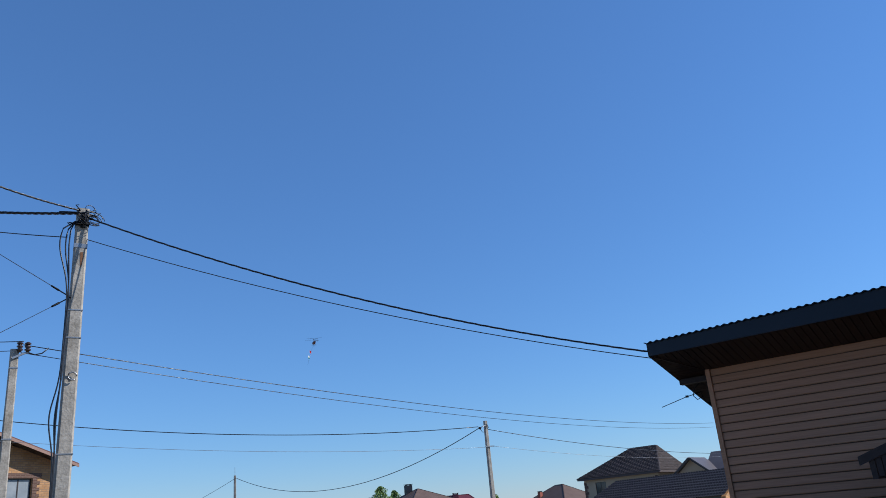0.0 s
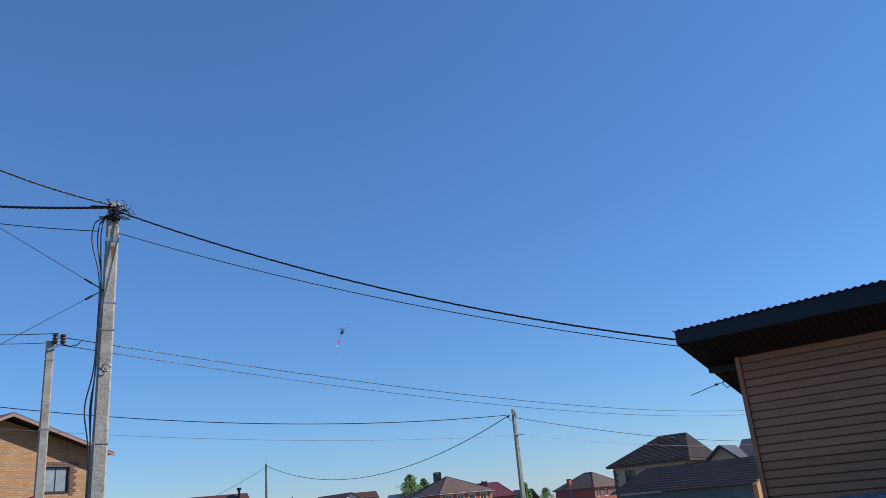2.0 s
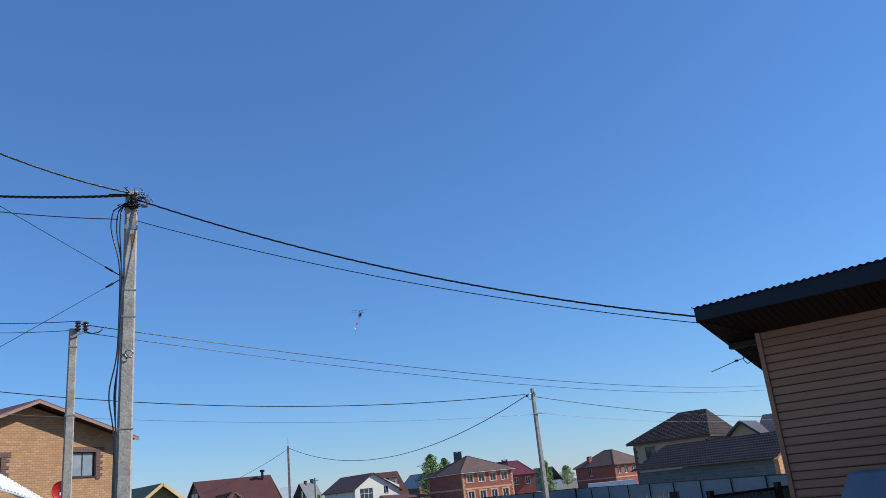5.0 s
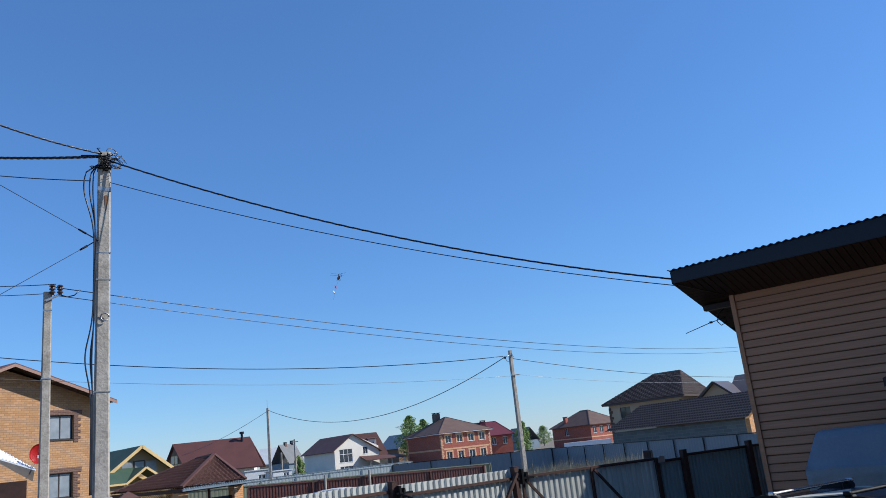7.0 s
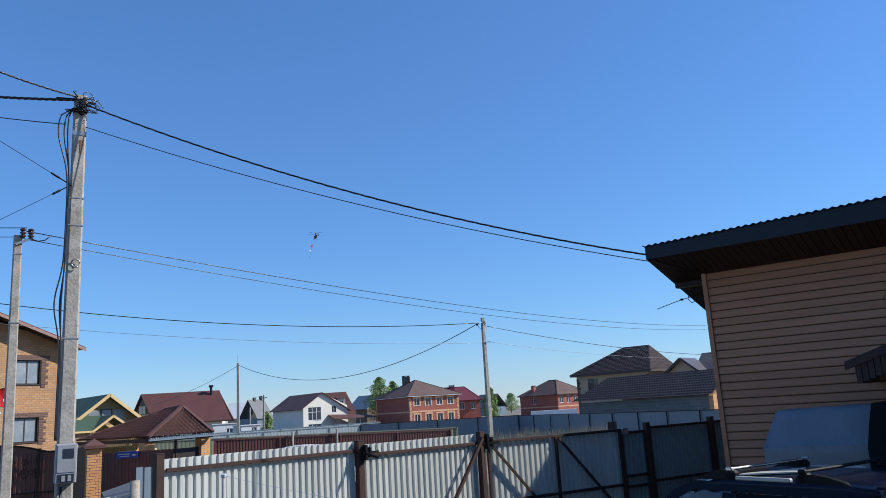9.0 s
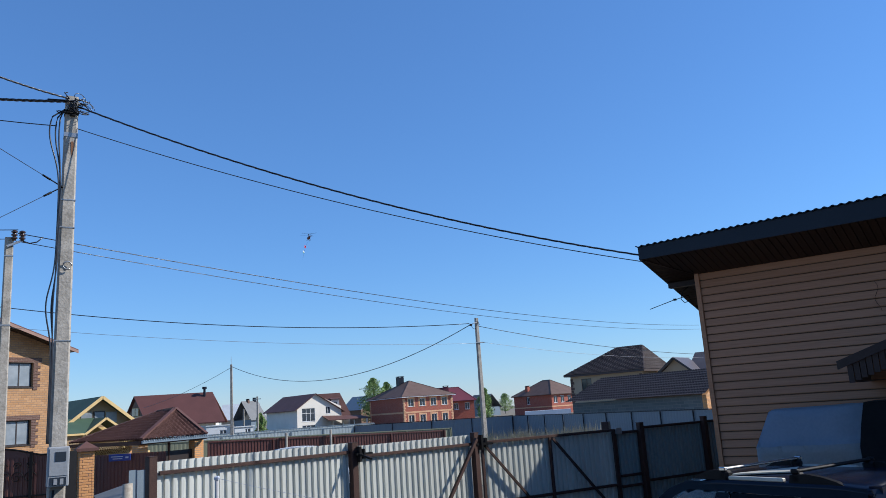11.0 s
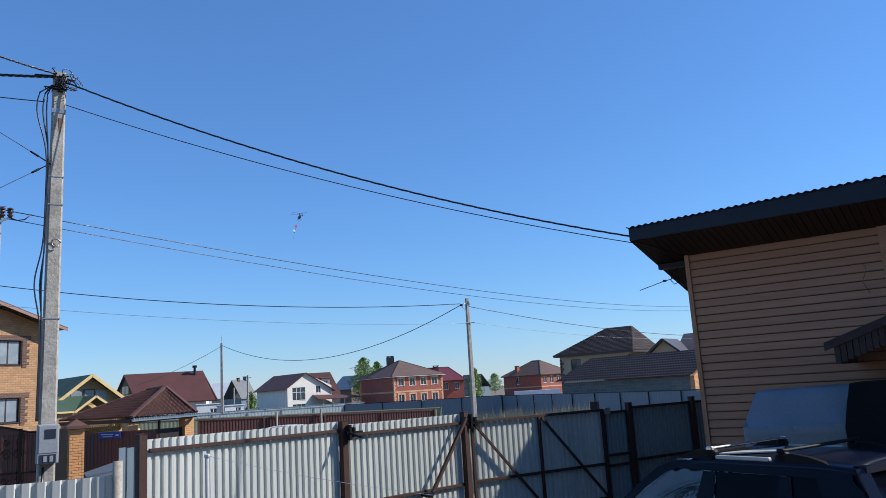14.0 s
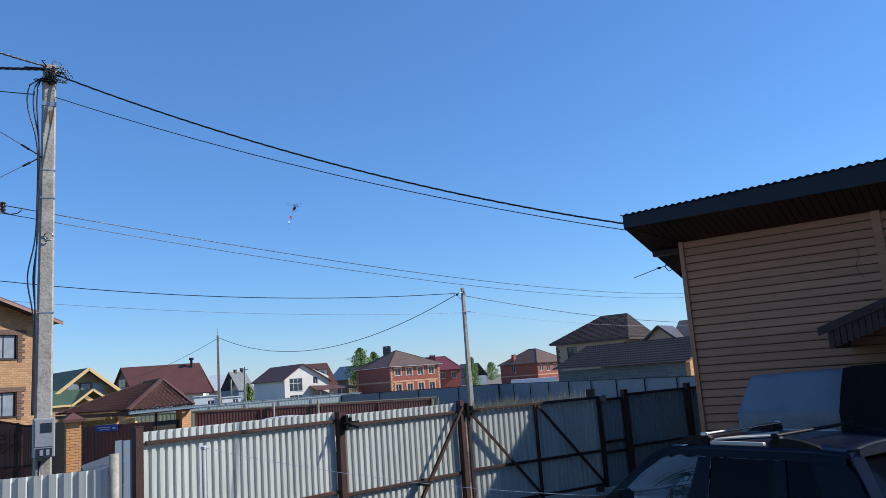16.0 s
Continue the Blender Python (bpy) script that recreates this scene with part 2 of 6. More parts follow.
def mesh_of(name, bm, material, smooth=False):
    me = bpy.data.meshes.new(name)
    bm.normal_update()
    bm.to_mesh(me)
    bm.free()
    me.materials.append(material)
    if smooth:
        for p in me.polygons:
            p.use_smooth = True
    return me


def part(name, bm, material, parent, label="", smooth=False):
    ob = new(name, mesh_of(name, bm, material, smooth))
    ob.parent = parent
    if label:
        ob["label"] = label
    return ob


def solid(name, bm, material, label, category, group="", kind="", smooth=False, m=None):
    ob = new(name, mesh_of(name, bm, material, smooth))
    if m is not None:
        ob.matrix_world = m
    return tagged(ob, label, category, group, kind)


def box(bm, x0, x1, y0, y1, z0, z1, bevel=0.0, m=None):
    vs = [bm.verts.new((x, y, z)) for z in (z0, z1) for y in (y0, y1) for x in (x0, x1)]
    fs = [bm.faces.new([vs[i] for i in f]) for f in ((0, 2, 3, 1), (4, 5, 7, 6), (0, 1, 5, 4), (2, 6, 7, 3), (0, 4, 6, 2), (1, 3, 7, 5))]
    if bevel:
        es = {e for f in fs for e in f.edges}
        out = bmesh.ops.bevel(bm, geom=list(es), offset=bevel, segments=1, affect="EDGES", profile=0.5)
        vs = list({v for f in out["faces"] for v in f.verts} | {v for v in vs if v.is_valid})
    if m is not None:
        bmesh.ops.transform(bm, matrix=m, verts=vs)
    return bm


def boxes(*rows, bevel=0.0):
    bm = bmesh.new()
    for r in rows:
        box(bm, *r, bevel=bevel)
    return bm


def bar(bm, a, b, w, h=None, seg=4):
    """A straight bar from a to b: four-sided w by h, or round with seg sides."""
    a, b = Vector(a), Vector(b)
    h = h or w
    q = (b - a).to_track_quat("Z", "Y")
    rings = []
    for p in (a, b):
        ring = []
        for k in range(seg):
            an = 2 * math.pi * (k + 0.5) / seg
            f = 0.7071 if seg == 4 else 0.5
            ring.append(bm.verts.new(p + q @ Vector((math.cos(an) * w * f, math.sin(an) * h * f, 0))))
        rings.append(ring)
    for k in range(seg):
        bm.faces.new((rings[0][k], rings[0][(k + 1) % seg], rings[1][(k + 1) % seg], rings[1][k]))
    bm.faces.new(rings[0][::-1])
    bm.faces.new(rings[1])
    return bm


def tube(bm, pts, r, seg=6, r1=None):
    """A round tube along points, tapering from r to r1."""
    pts = [Vector(p) for p in pts]
    rings = []
    up = Vector((0, 0, 1))
    for i, p in enumerate(pts):
        d = (pts[min(i + 1, len(pts) - 1)] - pts[max(i - 1, 0)]).normalized()
        side = d.cross(up if abs(d.z) < 0.95 else Vector((1, 0, 0))).normalized()
        top = side.cross(d)
        rr = r if r1 is None else r + (r1 - r) * i / (len(pts) - 1)
        rings.append([bm.verts.new(p + side * math.cos(2 * math.pi * k / seg) * rr + top * math.sin(2 * math.pi * k / seg) * rr) for k in range(seg)])
    for i in range(len(rings) - 1):
        for k in range(seg):
            bm.faces.new((rings[i][k], rings[i][(k + 1) % seg], rings[i + 1][(k + 1) % seg], rings[i + 1][k]))
    bm.faces.new(rings[0][::-1])
    bm.faces.new(rings[-1])
    return bm


def prism(bm, outline, axis_from, axis_to, place):
    """Extrude a 2D outline; place(u, v, w) gives the point."""
    a = [bm.verts.new(place(u, v, axis_from)) for u, v in outline]
    b = [bm.verts.new(place(u, v, axis_to)) for u, v in outline]
    n = len(outline)
    for k in range(n):
        bm.faces.new((a[k], a[(k + 1) % n], b[(k + 1) % n], b[k]))
    bm.faces.new(a[::-1])
    bm.faces.new(b)
    bmesh.ops.recalc_face_normals(bm, faces=bm.faces)
    return bm


def slab(bm, corners, thick):
    """A roof slope: a polygon given thickness downwards."""
    t = [bm.verts.new(c) for c in corners]
    b = [bm.verts.new((c[0], c[1], c[2] - thick)) for c in corners]
    n = len(corners)
    bm.faces.new(t)
    bm.faces.new(b[::-1])
    for k in range(n):
        bm.faces.new((t[k], b[k], b[(k + 1) % n], t[(k + 1) % n]))
    bmesh.ops.recalc_face_normals(bm, faces=bm.faces)
    return bm


def at(az, r, z=0.0):
    """A place by its bearing in degrees to the right of north and its range."""
    return Vector((r * math.sin(radians(az)), r * math.cos(radians(az)), z))


def wire(name, a, b, sag, r, label, material=None, n=28, group="overhead wires"):
    a, b = Vector(a), Vector(b)
    pts = []
    for k in range(n + 1):
        f = k / n
        p = a.lerp(b, f)
        p.z -= 4 * sag * f * (1 - f)
        pts.append(p)
    return solid(name, tube(bmesh.new(), pts, r, 6), material or WIRE, label, "cable", group, smooth=True)


def twisted(name, a, b, sag, r, label, turns, n=260):
    """Three strands wound round each other along a sagging line."""
    a, b = Vector(a), Vector(b)
    bm = bmesh.new()
    d = (b - a).normalized()
    side = d.cross(Vector((0, 0, 1))).normalized()
    top = side.cross(d)
    for s in range(3):
        pts = []
        for k in range(n + 1):
            f = k / n
            p = a.lerp(b, f)
            p.z -= 4 * sag * f * (1 - f)
            an = 2 * math.pi * (turns * f + s / 3)
            pts.append(p + (side * math.cos(an) + top * math.sin(an)) * r * 1.1)
        tube(bm, pts, r, 5)
    return solid(name, bm, WIRE, label, "cable", "overhead wires", smooth=True)


def holed_wall(length, z0, z1, thick, holes):
    """A wall along x at y 0 to thick, with openings (x0, x1, zlow, zhigh) right through."""
    bm = bmesh.new()
    xs = sorted({0, length, *[h[0] for h in holes], *[h[1] for h in holes]})
    for a, b in zip(xs, xs[1:]):
        z = z0
        for h in sorted((h for h in holes if h[0] <= a + 1e-6 and h[1] >= b - 1e-6), key=lambda h: h[2]):
            if h[2] > z:
                box(bm, a, b, 0, thick, z, h[2])
            z = h[3]
        if z < z1:
            box(bm, a, b, 0, thick, z, z1)
    return bm


def corrugated(length, z0, z1, pitch=0.1375, depth=0.02):
    """A profiled sheet along x, ribs upright, front face at y = 0 towards -y."""
    bm = bmesh.new()
    prof = []
    n = max(1, round(length / pitch))
    p = length / n
    for k in range(n):
        for f, y in ((0, 0), (0.48, 0), (0.58, depth), (0.90, depth)):
            prof.append((k * p + f * p, y))
    prof.append((length, 0))
    low = [bm.verts.new((x, y, z0)) for x, y in prof]
    top = [bm.verts.new((x, y, z1)) for x, y in prof]
    for k in range(len(prof) - 1):
        bm.faces.new((low[k], low[k + 1], top[k + 1], top[k]))
    back = bmesh.ops.duplicate(bm, geom=bm.verts[:] + bm.faces[:])
    bmesh.ops.translate(bm, vec=(0, 0.002, 0), verts=[g for g in back["geom"] if isinstance(g, bmesh.types.BMVert)])
    bmesh.ops.reverse_faces(bm, faces=[g for g in back["geom"] if isinstance(g, bmesh.types.BMFace)])
    return bm


def along(a, b, z=0.0):
    """The pose whose x axis runs from a to b on the ground."""
    return pose(a[0], a[1], z, 0, 0, math.degrees(math.atan2(b[1] - a[1], b[0] - a[0])))


def span(a, b):
    return math.hypot(b[0] - a[0], b[1] - a[1])


# ---- ground ----
def build_ground():
    bm = bmesh.new()
    rings = [0, 4, 8, 12, 18, 26, 40, 60, 90, 140, 220, 400, 800, 1600, 3500]
    n = 72
    prev = None
    for r in rings:
        ring = []
        for k in range(n if r else 1):
            a = 2 * math.pi * k / n
            x, y = r * math.sin(a), r * math.cos(a)
            ring.append(bm.verts.new((x, y, -0.06 + 0.08 * noise.noise((x * 0.15, y * 0.15, 0)) * min(1, r / 10))))
        if prev:
            for k in range(n):
                if len(prev) == 1:
                    bm.faces.new((prev[0], ring[(k + 1) % n], ring[k]))
                else:
                    bm.faces.new((prev[k], prev[(k + 1) % n], ring[(k + 1) % n], ring[k]))
        prev = ring
    bmesh.ops.recalc_face_normals(bm, faces=bm.faces)
    g = solid("ground", bm, SOIL, "bare trodden soil with sparse dry grass", "ground", kind="structure", smooth=True)
    return g


build_ground()
# Added wall out of view: darkens reflections and cuts sky fill in the yard.
solid("wall_south", boxes((-12, 11, -3.4, -3.0, -0.2, 3.6)), DKBRICK, "unseen dark wall added to the south to cut sky fill", "wall", kind="structure")

# ---- yard fence and gate ----
F0, P1, P2 = (-3.85, 10.05), (-1.68, 12.40), (0.24, 14.20)
GR, PW, P4, PE = (3.09, 15.90), (3.66, 16.26), (5.26, 17.25), (6.70, 18.13)


def fence_post(parent, x, h, w=0.11, y=0.0):
    p = part("post", boxes((x - w / 2, x + w / 2, y - w, y, -0.1, h), bevel=0.006), RUSTY, parent, "brown square steel post")
    part("cap", boxes((x - w / 2 - 0.004, x + w / 2 + 0.004, y - w - 0.004, y + 0.004, h, h + 0.008)), RUSTY, p)
    return p


def yard_panel(a, b, top, rails, label, posts, sheet=GALV, gap=0.05, pitch=0.118):
    n = span(a, b)
    f = empty("fence_panel", along(a, b), label, "fence", "yard fence")
    s = part("sheet", corrugated(n - 2 * gap, 0.08, top, pitch, 0.030), sheet, f)
    s.location = (gap, 0.012, 0)
    for z in rails:
        part("rail", boxes((0.06, n - 0.06, -0.042, -0.002, z - 0.025, z + 0.025), bevel=0.003), RUSTY, f)
    for x, h in posts:
        fence_post(f, x, h)
    return f


left_panel = yard_panel(F0, P1, 2.05, (1.91, 0.85), "light grey profiled steel fence panel on brown rails", ((-0.06, 2.12),), pitch=0.110)
n12 = span(P1, P2)
mid_panel = yard_panel(P1, P2, 1.99, (1.83, 0.78), "light grey profiled fence panel between two brown posts", ((0.0, 2.05), (n12, 2.02)))
part("brace", bar(bmesh.new(), (n12 - 0.05, -0.16, 1.92), (n12 - 1.55, -0.22, 0.05), 0.05), RUSTY, mid_panel, "leaning brown steel brace")
part("latch", boxes((-0.02, 0.28, -0.19, -0.15, 1.86, 1.89), (0.02, 0.06, -0.20, -0.12, 1.76, 1.99), (0.10, 0.13, -0.2, -0.13, 1.80, 1.95)), BLACKPLASTIC, mid_panel, "black steel latch")
part("hook", bar(bmesh.new(), (0.0, -0.10, 1.90), (0.08, -0.42, 1.80), 0.03), BLACKPLASTIC, mid_panel, "black steel hook")
part("clamp", boxes((n12 - 1.12, n12 - 0.98, -0.24, -0.06, 0.72, 0.78)), BLACKPLASTIC, mid_panel)

ng = span(P2, GR)
gate = empty("gate", along(P2, GR), "closed grey profiled steel gate leaf with brown frame", "gate")
g = part("sheet", corrugated(ng - 0.22, 0.12, 1.84, 0.118, 0.030), GALV, gate)
g.location = (0.18, 0.015, 0)
for z in (1.84, 0.80, 0.16):
    part("rail", boxes((0.16, ng - 0.06, -0.045, -0.003, z - 0.025, z + 0.025), bevel=0.003), RUSTY, gate)
for x, w in ((0.18, 0.025), (ng * 0.51, 0.025), (ng - 0.03, 0.045)):
    part("stile", boxes((x - w, x + w, -0.05, -0.004, 0.1, 1.86), bevel=0.003), RUSTY, gate)
part("diagonal", bar(bmesh.new(), (0.20, -0.07, 1.80), (ng * 0.50, -0.07, 0.18), 0.04), RUSTY, gate)
part("diagonal", bar(bmesh.new(), (ng * 0.52, -0.07, 1.80), (ng - 0.10, -0.07, 0.18), 0.04), RUSTY, gate)
part("hinge", boxes((0.02, 0.36, -0.12, -0.06, 1.80, 1.84), (0.10, 0.14, -0.14, -0.04, 1.72, 1.98), (0.2, 0.24, -0.12, -0.05, 1.76, 1.92)), BLACKPLASTIC, gate, "black steel hinge")
part("stop_plate", boxes((ng - 0.02, ng + 0.12, -0.10, -0.06, 1.76, 1.88)), STEEL, gate, "small pale plate")

# Sheets past the gate are darker: the shade there is put into their grey.
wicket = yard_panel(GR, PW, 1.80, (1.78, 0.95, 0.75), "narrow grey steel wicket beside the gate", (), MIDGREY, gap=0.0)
side_panel = yard_panel(PW, P4, 1.86, (1.84, 0.80), "profiled fence panel beyond the gate, shade in its darker grey", ((0.0, 1.94), (span(PW, P4), 1.95)), MIDGREY, gap=0.0, pitch=0.10)
end_panel = yard_panel(P4, PE, 1.86, (1.84, 0.80), "profiled fence panel ending at the house, shade in its darker grey", (), MIDGREY, gap=0.0, pitch=0.10)
stub = solid("steel_post", boxes((-0.075, 0.075, -0.075, 0.075, -0.1, 2.0), bevel=0.01), RUSTY, "short brown square post behind the gate", "post", m=pose(*at(10.5, 16.6, 0), 0, 0, -30))

# low light fence by the utility pole
low_fence = empty("low_fence", along(at(-34.0, 10.35), at(-22.9, 10.05)), "pale galvanised low profiled steel fence by the pole", "fence")
lf = span(at(-34.0, 10.35), at(-22.9, 10.05))
part("sheet", corrugated(lf, 0.05, 1.70, 0.15, 0.03), GALV, low_fence)
part("rail", boxes((0, lf, 0.03, 0.07, 1.3, 1.34)), STEEL, low_fence)
part("end_post", tube(bmesh.new(), [(lf + 0.06, 0, -0.1), (lf + 0.06, 0, 1.86)], 0.055, 12), PIPETAN, low_fence, "weathered tan round end post", True)
strip = empty("leaning_sheets", along(at(-22.35, 10.2), at(-21.3, 10.3)), "upright narrow grey sheets beside the fence end", "sheet metal")
s1 = part("sheet", corrugated(0.10, 0.02, 2.0, 0.10, 0.012), GREYBLUE, strip)
s1.location = (-0.03, 0, 0)
s2 = part("sheet", corrugated(0.10, 0.02, 1.99, 0.10, 0.012), GREYBLUE, strip)
s2.location = (0.09, 0.03, 0)
sheets_pile = empty("scrap_sheets", pose(*at(-23.6, 12.2, 0), 0, 0, 20), "tilted grey and brown roofing offcuts in a heap", "sheet metal")
for k, (dz, rx, ry, mt) in enumerate(((1.50, 8, -14, ROOFBROWN), (1.55, 4, -12, PIPETAN), (1.61, 9, -15, GREYROOF))):
    o = part("offcut", boxes((-0.26, 0.24, -0.3, 0.3, 0, 0.012)), mt, sheets_pile)
    o.matrix_basis = pose(0.04 * k, 0, dz, rx, ry, 5 * k)
part("stack", boxes((-0.2, 0.2, -0.25, 0.3, -0.1, 1.41), bevel=0.02), DARKWOOD, sheets_pile, "brown timber stack")

# a thin pipe with a line to the car
pipe = empty("line_post", pose(*at(-16.9, 10.0, 0)), "thin grey pipe post with a knotted line", "post")
part("pipe", tube(bmesh.new(), [(0, 0, -0.1), (0, 0, 1.85)], 0.024, 10), PIPEGREY, pipe, smooth=True)
part("knot", boxes((-0.03, 0.03, -0.03, 0.03, 1.81, 1.86), bevel=0.012), SIGNTEXT, pipe)
wire("washing_line", at(-16.9, 9.96, 1.84), at(10.4, 8.7, 1.10), 0.10, 0.0025, "thin white washing line across the yard", SIGNTEXT, group="lines")

# ---- the brown house ----
HX = math.degrees(math.atan2(-0.587, 0.81))
house = empty("brown_house", pose(3.77, 11.71, 0, 0, 0, HX), "single-storey house clad in brown siding under dark eaves", "house")
part("wall", boxes((0.02, 7.0, 0.03, 0.25, -0.1, 4.22), (0.02, 0.24, 0.25, 6.0, -0.1, 3.5)), DARKWOOD, house)
part("wall", boxes((0.24, 7.0, 5.8, 6.0, -0.1, 2.5), (6.8, 7.0, 0.25, 5.8, -0.1, 3.5)), DARKWOOD, house)


def siding_board(x0, x1, z, h):
    bm = bmesh.new()
    prism(bm, ((0.0, 0.0), (-0.026, 0.0), (-0.028, 0.008), (-0.012, h - 0.015), (0.0, h - 0.015)), x0, x1, lambda y, zz, x: (x, y + 0.025, z + zz))
    return bm


BH = 0.1177
for k in range(36):
    part("siding_board", siding_board(0.05, 2.60, k * BH, BH), SIDING, house)
    part("siding_board", siding_board(2.70, 7.0, k * BH - 0.03, BH), SIDING, house)
part("corner_trim", boxes((-0.02, 0.045, -0.022, 0.024, -0.05, 4.235), (-0.02, 0.0, 0.024, 0.10, -0.05, 4.235)), SIDING, house, "brown corner trim")
part("joint_trim", boxes((2.595, 2.705, -0.022, 0.024, -0.05, 4.235)), SIDING, house)
part("side_cladding", boxes((0.0, 0.018, 0.10, 6.0, -0.05, 2.85)), SIDING, house)

SL = 0.259


def roof_z(y):
    return 4.235 - SL * y


soffit = part("soffit", slab(bmesh.new(), [(-0.5, -0.83, roof_z(-0.83) + 0.02), (7.3, -0.83, roof_z(-0.83) + 0.02), (7.3, 6.5, roof_z(6.5) + 0.02), (-0.5, 6.5, roof_z(6.5) + 0.02)], 0.02), SOFFIT, house, "dark brown slatted soffit")
for k in range(40):
    x0, x1 = -0.5 + k * 0.1 + 0.006, -0.5 + k * 0.1 + 0.094
    y0, y1 = min(0.0, 1.66 * x0), min(0.0, 1.66 * x1)
    part("soffit_strip", slab(bmesh.new(), [(x0, -0.83, roof_z(-0.83) - 0.005), (x1, -0.83, roof_z(-0.83) - 0.005), (x1, y1, roof_z(y1) - 0.005), (x0, y0, roof_z(y0) - 0.005)], 0.014), SOFFIT, soffit)
for k in range(20):
    y0, y1 = -0.73 + k * 0.1 + 0.004, -0.73 + k * 0.1 + 0.096
    x0, x1 = min(-0.025, y0 / 1.66), min(-0.025, y1 / 1.66)
    part("soffit_strip", slab(bmesh.new(), [(-0.5, y0, roof_z(y0) - 0.005), (x0, y0, roof_z(y0) - 0.005), (x1, y1, roof_z(y1) - 0.005), (-0.5, y1, roof_z(y1) - 0.005)], 0.014), SOFFIT, soffit)
part("mitre_strip", bar(bmesh.new(), (-0.49, -0.82, roof_z(-0.82) - 0.022), (-0.02, -0.03, roof_z(-0.03) - 0.022), 0.03, 0.012), SOFFIT, soffit)
bm = bmesh.new()
fa = [(x, y, roof_z(-0.85) + z) for x, dz in ((-0.52, 0.0), (7.3, 0.17)) for y, z in ((-0.85, -0.02), (-0.83, -0.02), (-0.83, 0.165 + dz), (-0.85, 0.165 + dz))]
fv = [bm.verts.new(q) for q in fa]
for f in ((0, 1, 2, 3), (7, 6, 5, 4), (0, 4, 5, 1), (1, 5, 6, 2), (2, 6, 7, 3), (3, 7, 4, 0)):
    bm.faces.new([fv[i] for i in f])
bmesh.ops.recalc_face_normals(bm, faces=bm.faces)
part("fascia", bm, FASCIA, house, "dark blue-black fascia")
part("barge_board", slab(bmesh.new(), [(-0.525, -0.849, roof_z(-0.85) + 0.165), (-0.501, -0.849, roof_z(-0.85) + 0.165), (-0.501, 6.5, roof_z(6.5) + 0.165), (-0.525, 6.5, roof_z(6.5) + 0.165)], 0.185), FASCIA, house)
bm = bmesh.new()
prof = [(-0.55 + i * 0.0125, 0.019 * (0.5 + 0.5 * math.cos(2 * math.pi * i * 0.0125 / 0.10))) for i in range(630)]
prof = [(x, h + 0.022 * (x + 0.5)) for x, h in prof]
fr = [bm.verts.new((x, -0.875, roof_z(-0.875) + 0.166 + h)) for x, h in prof]
bk = [bm.verts.new((x, 6.6, roof_z(6.6) + 0.166 + h)) for x, h in prof]
fl = [bm.verts.new((x, -0.875, roof_z(-0.875) + 0.150 + h)) for x, h in prof]
for k in range(len(prof) - 1):
    bm.faces.new((fr[k], fr[k + 1], bk[k + 1], bk[k]))
    bm.faces.new((fl[k], fl[k + 1], fr[k + 1], fr[k]))
part("roof_sheet", bm, FASCIA, house, "dark corrugated roofing sheet", True)
part("eave_beam", boxes((-0.49, -0.02, 0.12, 0.24, roof_z(0.12) - 0.12, roof_z(0.12) - 0.04)), SOFFIT, house)
# Unseen roof and gable, added and shaped to shade the gate and fence.
part("main_roof", prism(bmesh.new(), ((3.0, 3.35), (4.85, 5.62), (9.6, 3.4), (9.5, 3.25), (4.85, 5.45), (3.2, 3.3)), -0.25, 7.2, lambda y, z, x: (x, y, z)), FASCIA, house, "unseen steep roof added to cast the gate's shadow")
part("main_gable", prism(bmesh.new(), ((3.3, -0.1), (9.2, -0.1), (9.2, 3.3), (4.85, 5.4), (3.3, 3.4)), 0.05, 0.25, lambda y, z, x: (x, y, z)), SIDING, house)
aer = part("aerial", tube(bmesh.new(), [(-0.30, 0.45, 3.97), (-0.55, 0.45, 3.93), (-0.95, 0.42, 3.83)], 0.006, 6), BLACKPLASTIC, house, "thin black rod aerial", True)
part("aerial_cable", tube(bmesh.new(), [(-0.25, 0.35, 4.10), (-0.36, 0.38, 4.04), (-0.42, 0.42, 3.93), (-0.37, 0.44, 3.86), (-0.28, 0.45, 3.90), (-0.30, 0.45, 3.98)], 0.007, 5), BLACKPLASTIC, house, "", True)
part("clamp", boxes((-0.55, -0.51, 0.43, 0.47, 3.92, 3.95)), BLACKPLASTIC, house)
part("downwire", tube(bmesh.new(), [(2.36 + 0.03 * math.sin(i), -0.015, 3.75 - 0.05 * i) for i in range(9)], 0.0025, 4), BLACKPLASTIC, house, "", True)

# awning by the door
awn = empty("awning", pose(3.77, 11.71, 0, 0, 0, HX), "small brown awning with a slatted valance", "awning")
AX, AY = 2.10, -1.45
part("canopy", slab(bmesh.new(), [(AX, AY, 2.72), (5.6, AY, 3.98), (5.6, 0, 3.98), (AX, 0, 2.72)], 0.05), FASCIA, awn)
for k in range(50):
    x = AX + 0.03 + k * 0.07
    z = 2.68 + (x - AX) * 0.36
    part("slat", boxes((x - 0.030, x + 0.030, AY - 0.01, AY + 0.01, z - 0.24, z)), AWNING, awn)
part("header_board", slab(bmesh.new(), [(AX - 0.10, AY - 0.036, 2.71), (5.6, AY - 0.036, 4.02), (5.6, AY - 0.012, 4.02), (AX - 0.10, AY - 0.012, 2.71)], 0.10), AWNING, awn, "grey-brown header board")
part("post", boxes((3.35, 3.47, AY + 0.02, AY + 0.14, -0.1, 3.05)), SOFFIT, awn, "dark awning post")
part("side_board", slab(bmesh.new(), [(AX, AY, 2.67), (AX + 0.02, AY, 2.67), (AX + 0.02, 0, 2.67), (AX, 0, 2.67)], 0.22), SOFFIT, awn)

